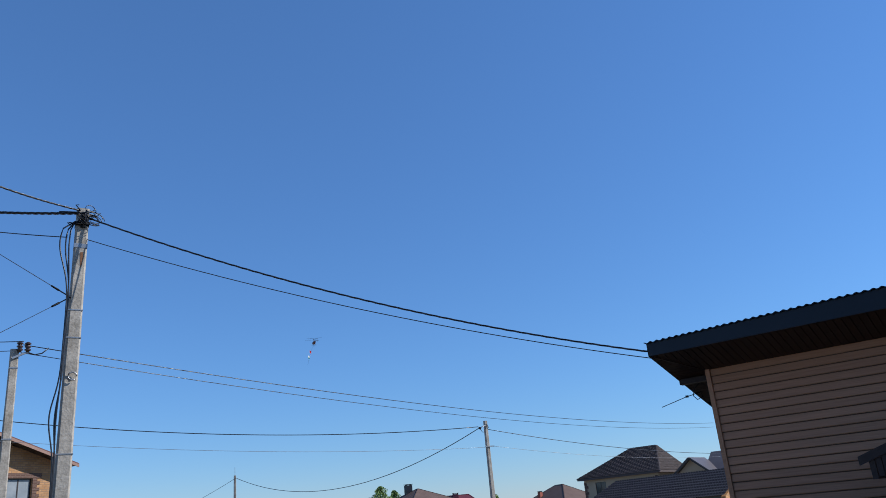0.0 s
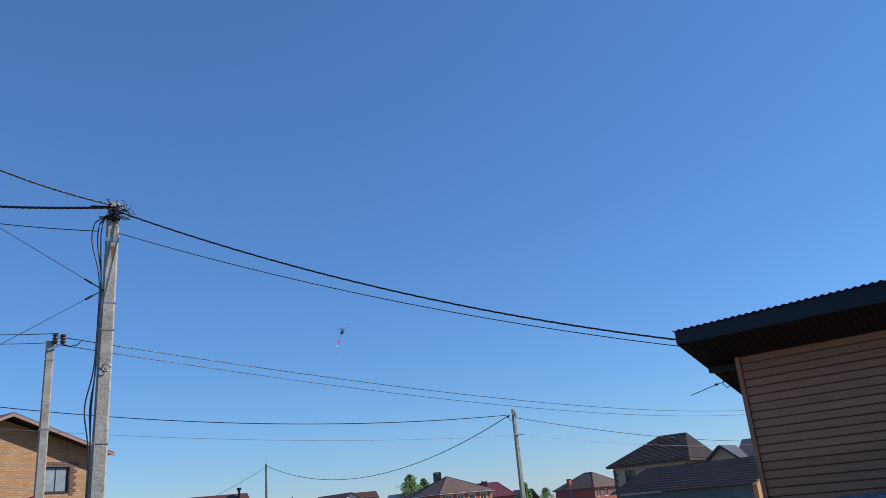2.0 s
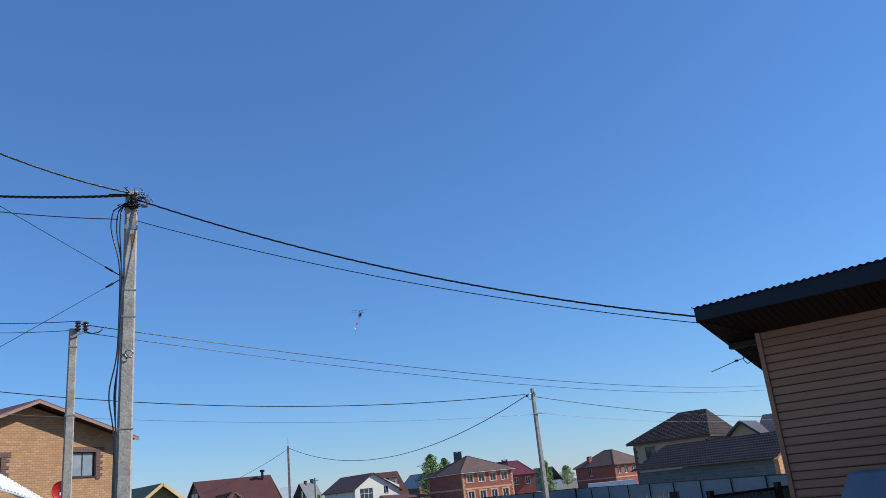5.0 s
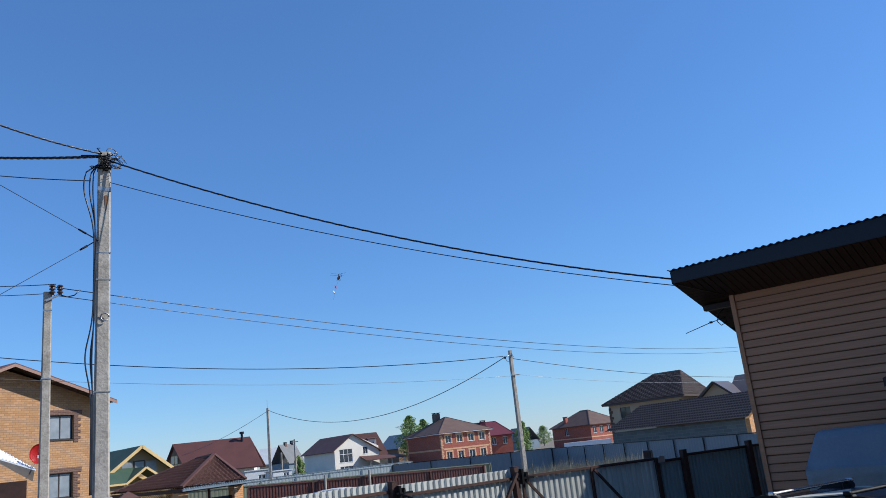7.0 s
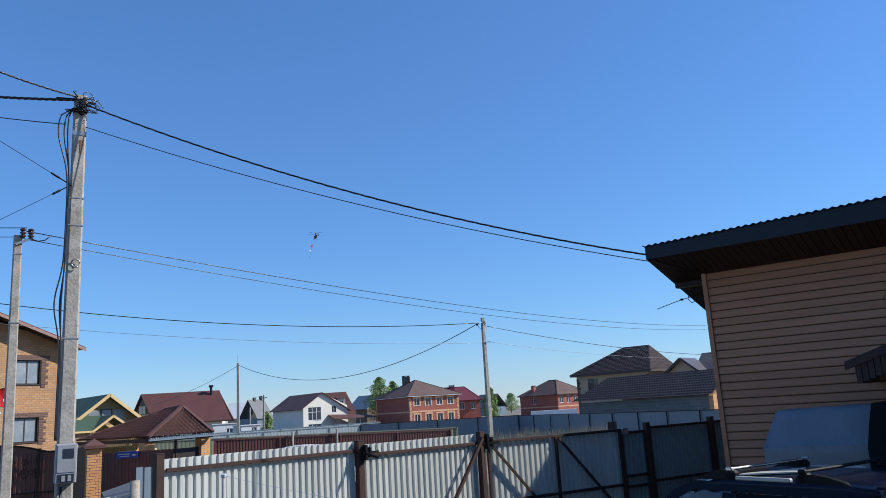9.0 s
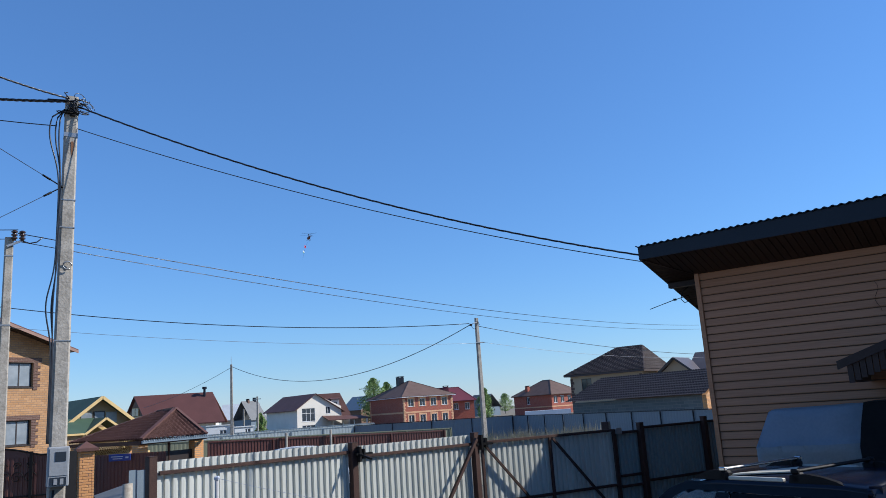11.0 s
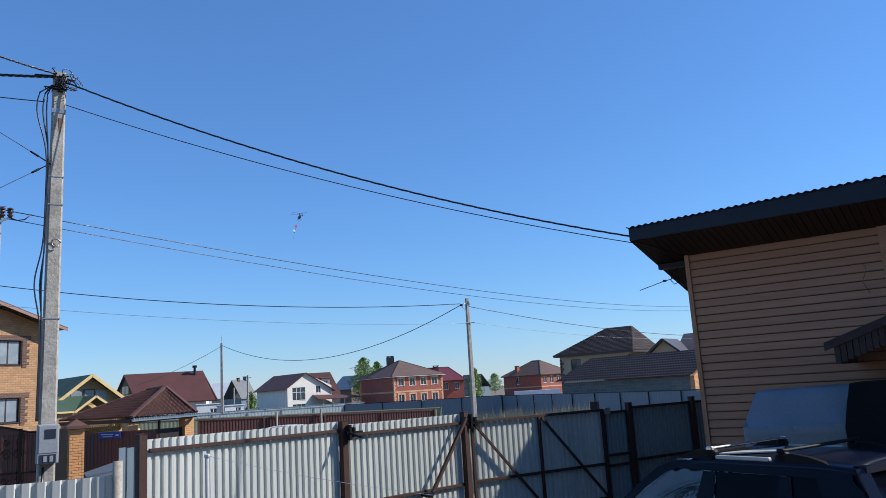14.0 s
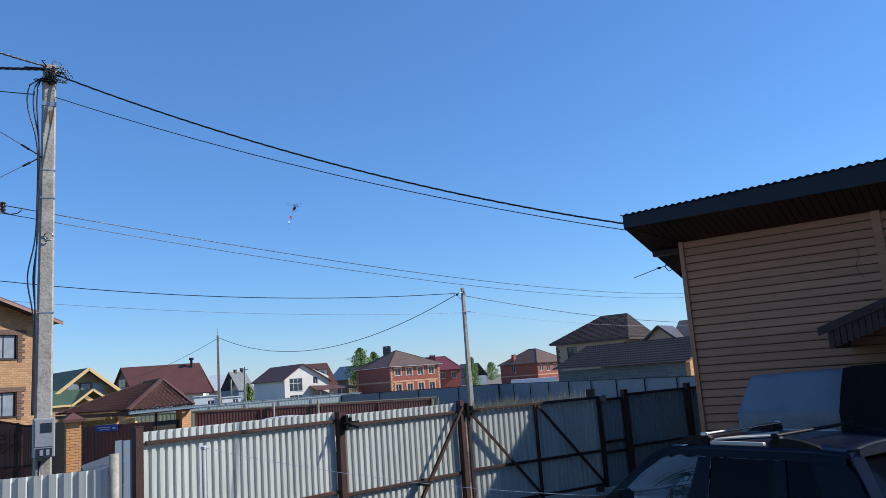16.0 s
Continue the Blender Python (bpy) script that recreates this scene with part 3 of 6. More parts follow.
# covered stack by the wall
stack = empty("covered_stack", pose(3.77, 11.71, 0, 0, 0, HX), "tall stack under a pale blue tarp and black cover", "stack")
N, M = 16, 14
gr = []
for j in range(M + 1):
    row = []
    for i in range(N + 1):
        u, v = i / N, j / M
        if v < 0.2:
            y, z = -0.40 - 0.55 * (v / 0.2), 2.17 + 0.03 * u
        else:
            w = (v - 0.2) / 0.8
            y, z = -0.95 - 0.16 * min(w, 0.38) / 0.38 + 0.12 * max(0, w - 0.38) - 0.010 * math.sin(11 * u + 3 * w) - 0.014 * noise.noise((u * 9, w * 3, 1)), 2.17 + 0.02 * u - 1.2 * w
        lean = min(1, max(0, v - 0.2) / 0.304)
        x = 1.02 - 0.18 * lean + u * (1.19 + 0.04 * lean)
        row.append((x, y, z + 0.012 * noise.noise((u * 5, v * 6, 3))))
    gr.append(row)
for name, j0, j1, mt, lab in (("tarp", 0, 7, CLOTH, "pale blue draped tarp"), ("skirt", 7, M, CLOTHGREY, "pale grey hanging cloth below the tarp")):
    bm = bmesh.new()
    vs = [[bm.verts.new(p) for p in row] for row in gr[j0:j1 + 1]]
    for j in range(j1 - j0):
        for i in range(N):
            bm.faces.new((vs[j][i], vs[j][i + 1], vs[j + 1][i + 1], vs[j + 1][i]))
    bmesh.ops.solidify(bm, geom=bm.faces[:], thickness=0.01)
    part(name, bm, mt, stack, lab, True)
part("crate", boxes((1.05, 2.10, -0.90, -0.38, -0.05, 2.14), bevel=0.02), DARKWOOD, stack)
part("cover", prism(bmesh.new(), ((2.16, 2.215), (2.10, 1.98), (2.045, 1.70), (2.055, 0.9), (2.06, -0.05), (4.0, -0.05), (4.0, 2.25)), -1.16, -0.35, lambda x, z, y: (x, y, z)), BLACKTARP, stack, "black cover")

# ---- utility poles ----
def concrete_pole(name, base, h, w0, w1, label, turn, lean=(0.0, 0.0)):
    e = empty(name, pose(*base, lean[0], lean[1], turn), label, "utility pole", "utility poles")
    bm = bmesh.new()
    rings = []
    for k in range(15):
        f = k / 14
        w = (w0 + (w1 - w0) * f) / 2
        d = w * 0.85
        z = -0.3 + (h + 0.3) * f
        c = 0.025
        ring = []
        for x, y in ((w, d - c), (w - c, d), (-w + c, d), (-w, d - c), (-w, -d + c), (-w + c, -d), (w - c, -d), (w, -d + c)):
            j = 0.004 * noise.noise((x * 9, y * 9, z * 2.5))
            ring.append(bm.verts.new((x + j, y + j, z)))
        rings.append(ring)
    for a, b in zip(rings, rings[1:]):
        for k in range(8):
            bm.faces.new((a[k], a[(k + 1) % 8], b[(k + 1) % 8], b[k]))
    bm.faces.new(rings[-1])
    bm.faces.new(rings[0][::-1])
    part("shaft", bm, CONCRETE, e, "weathered grey concrete shaft")
    return e


PA = at(-26.86, 13.0)
pole = concrete_pole("utility_pole", PA, 7.75, 0.25, 0.185, "weathered concrete utility pole with cables and meter box", 31, (0.0, 0.38))


def band(z, w=0.25, h=0.03, mt=STEEL):
    return part("band", boxes((-w / 2, w / 2, -w * 0.44, w * 0.44, z, z + h)), mt, pole, "steel strap")


for z, w in ((7.06, 0.197), (6.02, 0.206), (5.58, 0.21), (3.83, 0.226)):
    band(z, w, 0.07 if z > 7 else 0.016)
bm = bmesh.new()
rng = random.Random(4)
for k in range(11):
    c = Vector((0.06 + rng.uniform(-0.08, 0.13), -0.12 + rng.uniform(-0.06, 0.06), 7.60 + rng.uniform(-0.1, 0.12)))
    r = rng.uniform(0.07, 0.17)
    tilt = rng.uniform(0, 3)
    pts = [c + Vector((r * math.cos(a), 0.5 * r * math.sin(a + tilt), r * math.sin(a) * 0.8)) for a in [i * 0.5 for i in range(rng.randint(8, 13))]]
    tube(bm, pts, 0.006, 5)
for k in range(15):
    p = Vector((rng.uniform(-0.10, 0.12), -0.13, 7.48 + rng.uniform(-0.03, 0.20)))
    tube(bm, [p, p + Vector((rng.uniform(-0.1, 0.1), rng.uniform(-0.05, 0.05), rng.uniform(-0.1, 0.15))), p + Vector((rng.uniform(-0.15, 0.15), 0, rng.uniform(-0.12, 0.1)))], 0.009, 5)
part("cable_tangle", bm, WIRE, pole, "tangled black cable ends", True)
part("clamp", boxes((-0.102, 0.102, -0.105, 0.10, 7.44, 7.50), (-0.03, 0.05, -0.13, -0.09, 7.40, 7.60), bevel=0.008), BLACKPLASTIC, pole, "black cable clamp")
bpy.context.view_layer.update()
INV = pole.matrix_world.inverted()
CS, CE = Vector((-5.82, 11.50, 7.64)), Vector((-10.76, 11.85, 8.61))
part("splice", tube(bmesh.new(), [INV @ CS.lerp(CE, f) for f in (0.01, 0.03, 0.05, 0.07)], 0.026, 8, 0.018), BLACKPLASTIC, pole, "taped cable splice", True)
for g0, g1 in ((Vector((-5.92, 11.47, 6.26)), Vector((-8.84, 8.97, 8.36))), (Vector((-5.92, 11.47, 6.19)), Vector((-8.05, 8.55, 3.62)))):
    part("guy_insulator", tube(bmesh.new(), [INV @ g0.lerp(g1, f) for f in (0.03, 0.04, 0.05, 0.06)], 0.018, 8, 0.014), BLACKPLASTIC, pole, "small black guy insulator", True)
    part("guy_loop", tube(bmesh.new(), [INV @ g0.lerp(g1, f) for f in (-0.02, 0.0, 0.03)], 0.010, 6), WIRE, pole, "", True)
part("rust_mark", prism(bmesh.new(), ((0.0, 6.98), (0.036, 6.99), (0.044, 6.90), (0.034, 6.79), (0.020, 6.72), (0.008, 6.84)), -0.0875, -0.084, lambda x, z, y: (x, y, z)), RUST, pole, "rust run below the strap")
ring = part("hook", tube(bmesh.new(), [(0.02 + 0.06 * math.cos(a), -0.13, 4.98 + 0.06 * math.sin(a)) for a in [i * 0.45 for i in range(13)]], 0.012, 6), STEEL, pole, "rusty ring hook", True)
for off, k1, k2 in ((-0.005, 0.11, 0.05), (-0.03, 0.17, 0.10), (-0.015, 0.05, 0.02)):
    pts = []
    for k in range(70):
        z = 7.42 - k * (7.42 - 2.35) / 69
        edge = -(0.25 + (0.185 - 0.25) * z / 7.75) / 2 - 0.012
        bulge = k1 * math.exp(-((z - 7.12) / 0.50) ** 2) + k2 * math.exp(-((z - 4.35) / 0.42) ** 2)
        pts.append((edge + off - bulge, -0.09 + off, z + 0.0))
    pts[0] = (-0.10, -0.1, 7.5)
    part("down_cable", tube(bmesh.new(), pts, 0.012, 6), WIRE, pole, "hanging black cable", True)
mb = part("meter_box", boxes((-0.145, 0.135, -0.32, -0.11, 1.75, 2.30), bevel=0.012), BOXGREY, pole, "pale grey electricity meter box")
part("lid", boxes((-0.125, 0.115, -0.328, -0.319, 1.90, 2.28), bevel=0.004), BOXGREY, mb, "raised grey lid")
part("window", boxes((-0.05, 0.09, -0.335, -0.329, 2.10, 2.23)), PANE, mb)
part("window", boxes((-0.11, 0.10, -0.327, -0.319, 1.77, 1.88)), PANE, mb)
for x in (-0.06, 0.02):
    part("breaker", boxes((x, x + 0.045, -0.334, -0.328, 1.78, 1.86)), BOXGREY, mb)
part("conduit", tube(bmesh.new(), [(-0.05, -0.16, 1.70), (-0.06, -0.17, 1.3), (0.03, -0.16, 1.0), (0.05, -0.16, 0.2)], 0.02, 6), WIRE, pole, "", True)

PB = at(-30.1, 22.0)
pole2 = concrete_pole("utility_pole", PB, 7.45, 0.26, 0.19, "slim pale concrete utility pole with dark insulators", 34)
part("crossarm", bar(bmesh.new(), (-0.05, -0.12, 7.20), (0.30, -0.12, 7.38), 0.05), STEEL, pole2, "small steel bracket")
for x in (0.10, 0.28):
    ins = part("insulator", tube(bmesh.new(), [(x, -0.12, 7.36), (x, -0.12, 7.62)], 0.045, 10), CERAMIC, pole2, "dark ribbed insulator", True)
    for z in (7.41, 7.49, 7.57):
        part("skirt", tube(bmesh.new(), [(x, -0.12, z), (x, -0.12, z + 0.03)], 0.075, 12), CERAMIC, ins)
part("jumper", tube(bmesh.new(), [(0.28, -0.12, 7.36), (0.45, -0.1, 7.31), (0.62, -0.08, 7.36), (0.76, -0.08, 7.50)], 0.016, 6), WIRE, pole2, "", True)
part("strap", boxes((-0.10, 0.10, -0.09, 0.09, 6.95, 6.98)), STEEL, pole2)
part("strap", boxes((-0.11, 0.11, -0.10, 0.10, 5.2, 5.23)), STEEL, pole2)

PC = at(1.9, 42.0)
pole3 = concrete_pole("utility_pole", PC, 7.2, 0.26, 0.18, "pale concrete utility pole beyond the gate", 30)
part("hook", tube(bmesh.new(), [(-0.05, -0.1, 6.95), (-0.28, -0.1, 6.90), (-0.42, -0.1, 6.82)], 0.02, 6), STEEL, pole3, "steel hook", True)
part("clamp", boxes((-0.50, -0.36, -0.14, -0.06, 6.76, 6.88), bevel=0.02), BLACKPLASTIC, pole3, "black cable clamp")
part("jumper", tube(bmesh.new(), [(-0.42, -0.1, 6.80), (-0.30, -0.1, 6.62), (-0.16, -0.1, 6.60), (-0.08, -0.1, 6.78), (0.02, -0.1, 7.05), (0.12, -0.1, 6.82)], 0.014, 6), WIRE, pole3, "looped black jumper", True)
part("bracket", boxes((-0.20, 0.34, -0.13, -0.09, 5.85, 5.90)), STEEL, pole3, "small steel bracket")
PD = at(-15.9, 68.0)
pole4 = concrete_pole("utility_pole", PD, 7.35, 0.26, 0.18, "far slim concrete utility pole", 10)
part("spike", tube(bmesh.new(), [(0, 0, 7.3), (0, 0, 8.0)], 0.02, 6), STEEL, pole4)

# ---- wires ----
HEAD, TIP = Vector((-5.72, 11.58, 7.58)), Vector((2.93, 11.33, 4.49))
twisted("bundled_cable", HEAD, TIP, 0.27, 0.0072, "thick twisted black service cable to the eaves", 15)
wire("service_wire", (-5.72, 11.60, 7.21), (2.94, 11.36, 4.40), 0.20, 0.007, "thin black wire below the service cable")
twisted("bundled_cable", HEAD + Vector((-0.1, -0.08, 0.06)), (-10.76, 11.85, 8.61), 0.10, 0.012, "thick twisted black cable leaving the pole", 14)
wire("service_wire", (-5.97, 11.45, 7.22), (-10.74, 11.86, 8.50), 0.10, 0.008, "thin black wire leaving the pole")
twisted("bundled_cable", HEAD + Vector((-0.1, -0.08, 0.11)), (-7.68, 8.7, 8.11), 0.14, 0.0075, "black cable rising from the pole head", 10)
wire("guy_wire", (-5.92, 11.47, 6.26), (-8.84, 8.97, 8.36), 0.0, 0.005, "thin guy wire at the pole")
wire("guy_wire", (-5.92, 11.47, 6.19), (-8.05, 8.55, 3.62), 0.0, 0.005, "thin guy wire at the pole")
wire("line_wire", (-10.86, 19.1, 7.57), (18.2, 57.2, 7.30), 0.65, 0.012, "overhead line wire from the slim pole")
wire("line_wire", (-10.9, 19.1, 7.37), (18.2, 57.2, 7.01), 0.70, 0.010, "overhead line wire from the slim pole")
wire("line_wire", (-10.86, 19.1, 7.66), (-19.0, 23.4, 9.56), 0.1, 0.012, "overhead line wire leaving the slim pole")
wire("line_wire", (-11.0, 19.05, 7.42), (-18.9, 23.4, 9.23), 0.1, 0.010, "overhead line wire leaving the slim pole")
wire("line_wire", (-22.5, 32.4, 8.63), (1.0, 41.98, 6.93), 0.66, 0.020, "thick overhead cable to the far pole")
wire("line_wire", (-23.0, 27.0, 7.50), (1.25, 41.90, 5.84), 0.5, 0.008, "faint low overhead wire", ALUWIRE)
wire("line_wire", (1.6, 41.90, 5.88), (18.2, 57.2, 4.95), 0.3, 0.008, "faint low overhead wire", ALUWIRE)
wire("line_wire", (1.0, 41.98, 6.84), (-18.55, 65.4, 7.15), 2.0, 0.020, "slack overhead cable between far poles")
wire("line_wire", (-18.65, 65.4, 7.1), (-31.0, 78.0, 4.6), 0.3, 0.016, "drop wire from the far pole")
wire("line_wire", (1.5, 41.98, 6.75), (18.2, 57.2, 5.16), 0.28, 0.016, "overhead wire from the far pole")


# ---- houses ----
def window(parent, x, z, w, h, frame_mat, mullions=1, transom=False, y=0.06, pane=None):
    e = part("window", boxes((x, x + w, y, y + 0.05, z, z + 0.06), (x, x + w, y, y + 0.05, z + h - 0.06, z + h), (x, x + 0.06, y, y + 0.05, z + 0.06, z + h - 0.06), (x + w - 0.06, x + w, y, y + 0.05, z + 0.06, z + h - 0.06)), frame_mat, parent)
    for k in range(mullions):
        mx = x + w * (k + 1) / (mullions + 1)
        part("mullion", boxes((mx - 0.03, mx + 0.03, y + 0.002, y + 0.048, z + 0.06, z + h - 0.06)), frame_mat, e)
    if transom:
        part("transom", boxes((x + 0.06, x + w - 0.06, y + 0.004, y + 0.046, z + h * 0.62 - 0.03, z + h * 0.62 + 0.03)), frame_mat, e)
    part("pane", boxes((x + 0.05, x + w - 0.05, y + 0.02, y + 0.03, z + 0.05, z + h - 0.05)), pane or PANE, e)
    part("sill", boxes((x - 0.05, x + w + 0.05, -0.05, y, z - 0.04, z)), WHITEPVC if frame_mat is WHITEPVC else frame_mat, e)
    return e


def turned(m, parent, maker, *a, **k):
    """Build a part in a turned local frame of its thing."""
    ob = maker(*a, **k)
    ob.matrix_basis = m
    return ob


def hip_roof(parent, w, d, eave, ridge, over, mat, label, ridge_len=None, ridge_at=None, eaves=None):
    """A hip roof over the rectangle (0..w, 0..d)."""
    x0, x1, y0, y1 = -over, w + over, -over, d + over
    if w >= d:
        r = (ridge_len if ridge_len is not None else (w - d)) / 2
        a, b = (w / 2 - r, d / 2, ridge), (w / 2 + r, d / 2, ridge)
    else:
        r = (ridge_len if ridge_len is not None else (d - w)) / 2
        a, b = (w / 2, d / 2 - r, ridge), (w / 2, d / 2 + r, ridge)
    if ridge_at:
        a, b = (ridge_at[0], d / 2, ridge), (ridge_at[1], d / 2, ridge)
    c = [(x0, y0, eave), (x1, y0, eave), (x1, y1, eave), (x0, y1, eave)]
    root = part("roof", boxes((x0 + 0.03, x1 - 0.03, y0 + 0.03, y1 - 0.03, eave - 0.16, eave - 0.07)), eaves or mat, parent, "eaves board")
    sl = ([c[0], c[1], b, a], [c[2], c[3], a, b], [c[1], c[2], b], [c[3], c[0], a]) if w >= d else ([c[1], c[2], b, a], [c[3], c[0], a, b], [c[0], c[1], a], [c[2], c[3], b])
    for s in sl:
        part("slope", slab(bmesh.new(), s, 0.06), mat, root, label)
    bm = bmesh.new()
    for p, q in ((c[0], a), (c[1], b if w >= d else a), (c[2], b), (c[3], a if w >= d else b)):
        bar(bm, p, q, 0.16, 0.10)
    bar(bm, a, Vector(b) + Vector((0.01, 0, 0)), 0.18, 0.10)
    part("ridge_cap", bm, mat, root)
    return root


def chimney(parent, x, y, z0, z1, w, mat):
    c = part("chimney", boxes((x - w / 2, x + w / 2, y - w / 2, y + w / 2, z0, z1)), mat, parent)
    part("cowl", boxes((x - w / 2 - 0.08, x + w / 2 + 0.08, y - w / 2 - 0.08, y + w / 2 + 0.08, z1 + 0.12, z1 + 0.2)), FASCIA, c)
    for dx in (-1, 1):
        part("cowl_leg", boxes((x + dx * w * 0.4 - 0.04, x + dx * w * 0.4 + 0.04, y - w * 0.4, y + w * 0.4, z1 - 0.01, z1 + 0.12)), FASCIA, c)
    return c


def quoins(parent, x, y, z0, z1, mat, step=0.31):
    k, z = 0, z0
    while z + step * 0.9 < z1:
        s = 0.42 if k % 2 else 0.26
        part("quoin", boxes((x - 0.03, x + s, y - 0.03, y + 0.001, z, z + step * 0.9), (x - 0.03, x - 0.001, y + 0.001, y + (0.68 - s), z, z + step * 0.9)), mat, parent)
        z += step
        k += 1


def quoins_right(parent, x, y, z0, z1, mat, step=0.31):
    k, z = 0, z0
    while z + step * 0.9 < z1:
        s = 0.42 if k % 2 else 0.26
        part("quoin", boxes((x - s, x + 0.03, y - 0.03, y - 0.001, z, z + step * 0.9)), mat, parent)
        z += step
        k += 1


SIDE = pose(0, 0, 0, 0, 0, 90)


def shell(parent, w, d, z1, mat, front_holes=(), left_holes=(), right_holes=()):
    """Four walls of a house over (0..w, 0..d); front on y = 0, left on x = 0."""
    part("wall", holed_wall(w, -0.3, z1, 0.3, list(front_holes)), mat, parent)
    o = part("wall", holed_wall(d - 0.3, -0.3, z1, 0.3, [(d - 0.3 - h[1] + 0.0, d - 0.3 - h[0], h[2], h[3]) for h in left_holes]), mat, parent)
    o.matrix_basis = pose(0, d, 0, 0, 0, -90)
    o = part("wall", holed_wall(d - 0.3, -0.3, z1, 0.3, list(right_holes)), mat, parent)
    o.matrix_basis = pose(w, 0.3, 0, 0, 0, 90)
    part("wall", boxes((0.3, w - 0.3, d - 0.3, d, -0.3, z1)), mat, parent)
    part("inner_floor", boxes((0.3, w - 0.3, 0.3, d - 0.3, z1 - 0.2, z1 - 0.05)), DARKWOOD, parent)


# red brick house
RH = at(-3.81, 143)
red = empty("red_brick_house", pose(*RH, 0, 0, 31), "two-storey red brick house with pale orange trim and brown hip roof", "house")
fh = [(0.95 + k * 2.35, 2.05 + k * 2.35, z, z + 1.35) for k in range(4) for z in (0.55, 3.45)]
shell(red, 10.3, 14.6, 5.1, RBRICK, fh)
for (x0, x1, z0, z1) in fh:
    wdw = window(red, x0, z0, x1 - x0, z1 - z0, WHITEPVC)
    part("surround", boxes((x0 - 0.25, x0, -0.03, -0.002, z0 - 0.1, z1 + 0.25), (x1, x1 + 0.25, -0.03, -0.002, z0 - 0.1, z1 + 0.25), (x0, x1, -0.03, -0.002, z1, z1 + 0.25)), TRIMBRICK, wdw, "pale orange brick surround")
part("string_course", boxes((-0.03, 10.33, -0.03, -0.002, 2.25, 2.55), (-0.03, -0.002, -0.002, 14.6, 2.25, 2.55)), TRIMBRICK, red, "pale orange brick band")
quoins(red, 0, 0, 0.2, 5.0, TRIMBRICK)
quoins_right(red, 10.3, 0, 0.2, 5.0, TRIMBRICK)
hip_roof(red, 10.3, 14.6, 5.25, 8.35, 0.55, ROOFTAUPE, "brown metal roof slope", 0.6, eaves=WHITEPVC)
quoins(red, 0, 14.0, 0.2, 5.0, TRIMBRICK)
chimney(red, 4.2, 9.2, 7.0, 9.15, 1.15, FASCIA)

# maroon-roofed brick house beside it
mr = empty("maroon_roof_house", pose(*at(-2.3, 166), 0, 0, 10), "red brick house with a maroon metal hip roof", "house")
fh = [(x, x + 1.0, 2.3, 3.7) for x in (6.2, 8.6)]
shell(mr, 10.6, 8, 4.0, RBRICK, fh)
for h in fh:
    window(mr, h[0], h[2], 1.0, 1.4, WHITEPVC)
hip_roof(mr, 10.6, 8, 4.15, 7.1, 0.5, ROOFMAROON, "maroon metal roof slope", 5.6)
chimney(mr, 5.2, 3.2, 6.0, 7.3, 1.1, ROOFMAROON)

# red house further along
rr = empty("red_brick_house", pose(*at(6.88, 180), 0, 0, 38), "red brick house with a dark brown hip roof", "house")
lh = [(6.9, 8.1, 2.4, 4.0)]
fh = [(0.7, 1.8, 2.4, 3.9), (2.9, 4.0, 2.4, 3.9), (5.2, 6.3, 2.4, 3.9), (1.8, 3.0, 0.2, 0.9)]
shell(rr, 10.0, 12.6, 4.3, RBRICK, fh, lh)
for h in fh:
    window(rr, h[0], h[2], h[1] - h[0], h[3] - h[2], WHITEPVC)
wl = window(rr, 0, 2.4, 1.2, 1.6, WHITEPVC)
wl.matrix_basis = pose(0, 8.1, 0, 0, 0, -90)
part("string_course", boxes((-0.03, 10.0, -0.03, -0.002, 1.5, 1.75), (-0.03, -0.002, -0.002, 12.6, 1.5, 1.75)), TRIMBRICK, rr)
hip_roof(rr, 10.0, 12.6, 4.35, 7.75, 0.5, ROOFTAUPE, "dark brown metal roof slope", 2.5)
chimney(rr, 1.3, 9.0, 4.4, 6.5, 0.8, RBRICK)

# white house
wh = empty("white_house", pose(*at(-11.42, 150), 0, 0, 38), "white rendered two-storey house with a brown gable roof", "house")
W, D, EV, RG = 9.4, 13.4, 4.5, 7.1
fh = [(1.0, 3.7, 2.0, 4.4), (1.0, 3.7, -0.1, 1.3), (6.0, 7.0, 3.2, 5.0)]
part("wall", holed_wall(W, -0.3, EV, 0.3, [(h[0], h[1], h[2], min(h[3], EV)) for h in fh]), RENDERWHITE, wh)
part("gable", prism(bmesh.new(), ((0, EV), (W, EV), (W * 0.41, RG - 0.1)), 0.0, 0.3, lambda x, z, y: (x, y, z)), RENDERWHITE, wh)
o = part("wall", boxes((0, 0.3, 0.3, D, -0.3, EV)), RENDERWHITE, wh)
part("wall", boxes((W - 0.3, W, 0.3, D, -0.3, EV - 1.5), (0.3, W - 0.3, D - 0.3, D, -0.3, EV)), RENDERWHITE, wh)
window(wh, 1.0, 2.0, 2.7, 2.4, WHITEPVC, 2, True)
window(wh, 1.0, -0.1, 2.7, 1.4, WHITEPVC, 2)
window(wh, 6.0, 3.2, 1.0, EV - 3.2, WHITEPVC, 1)
AX2 = W * 0.41
part("slope", slab(bmesh.new(), [(-0.6, -0.5, EV - 0.35), (AX2, -0.5, RG), (AX2, D + 0.4, RG), (-0.6, D + 0.4, EV - 0.35)], 0.12), ROOFBROWN, wh, "brown metal roof slope")
part("slope", slab(bmesh.new(), [(AX2, -0.5, RG), (W + 0.6, -0.5, EV - 1.0), (W + 0.6, D + 0.4, EV - 1.0), (AX2, D + 0.4, RG)], 0.12), ROOFBROWN, wh, "brown metal roof slope")
HOME = wh.matrix_world.inverted()


def rel(az, r, z):
    return HOME @ at(az, r, z)


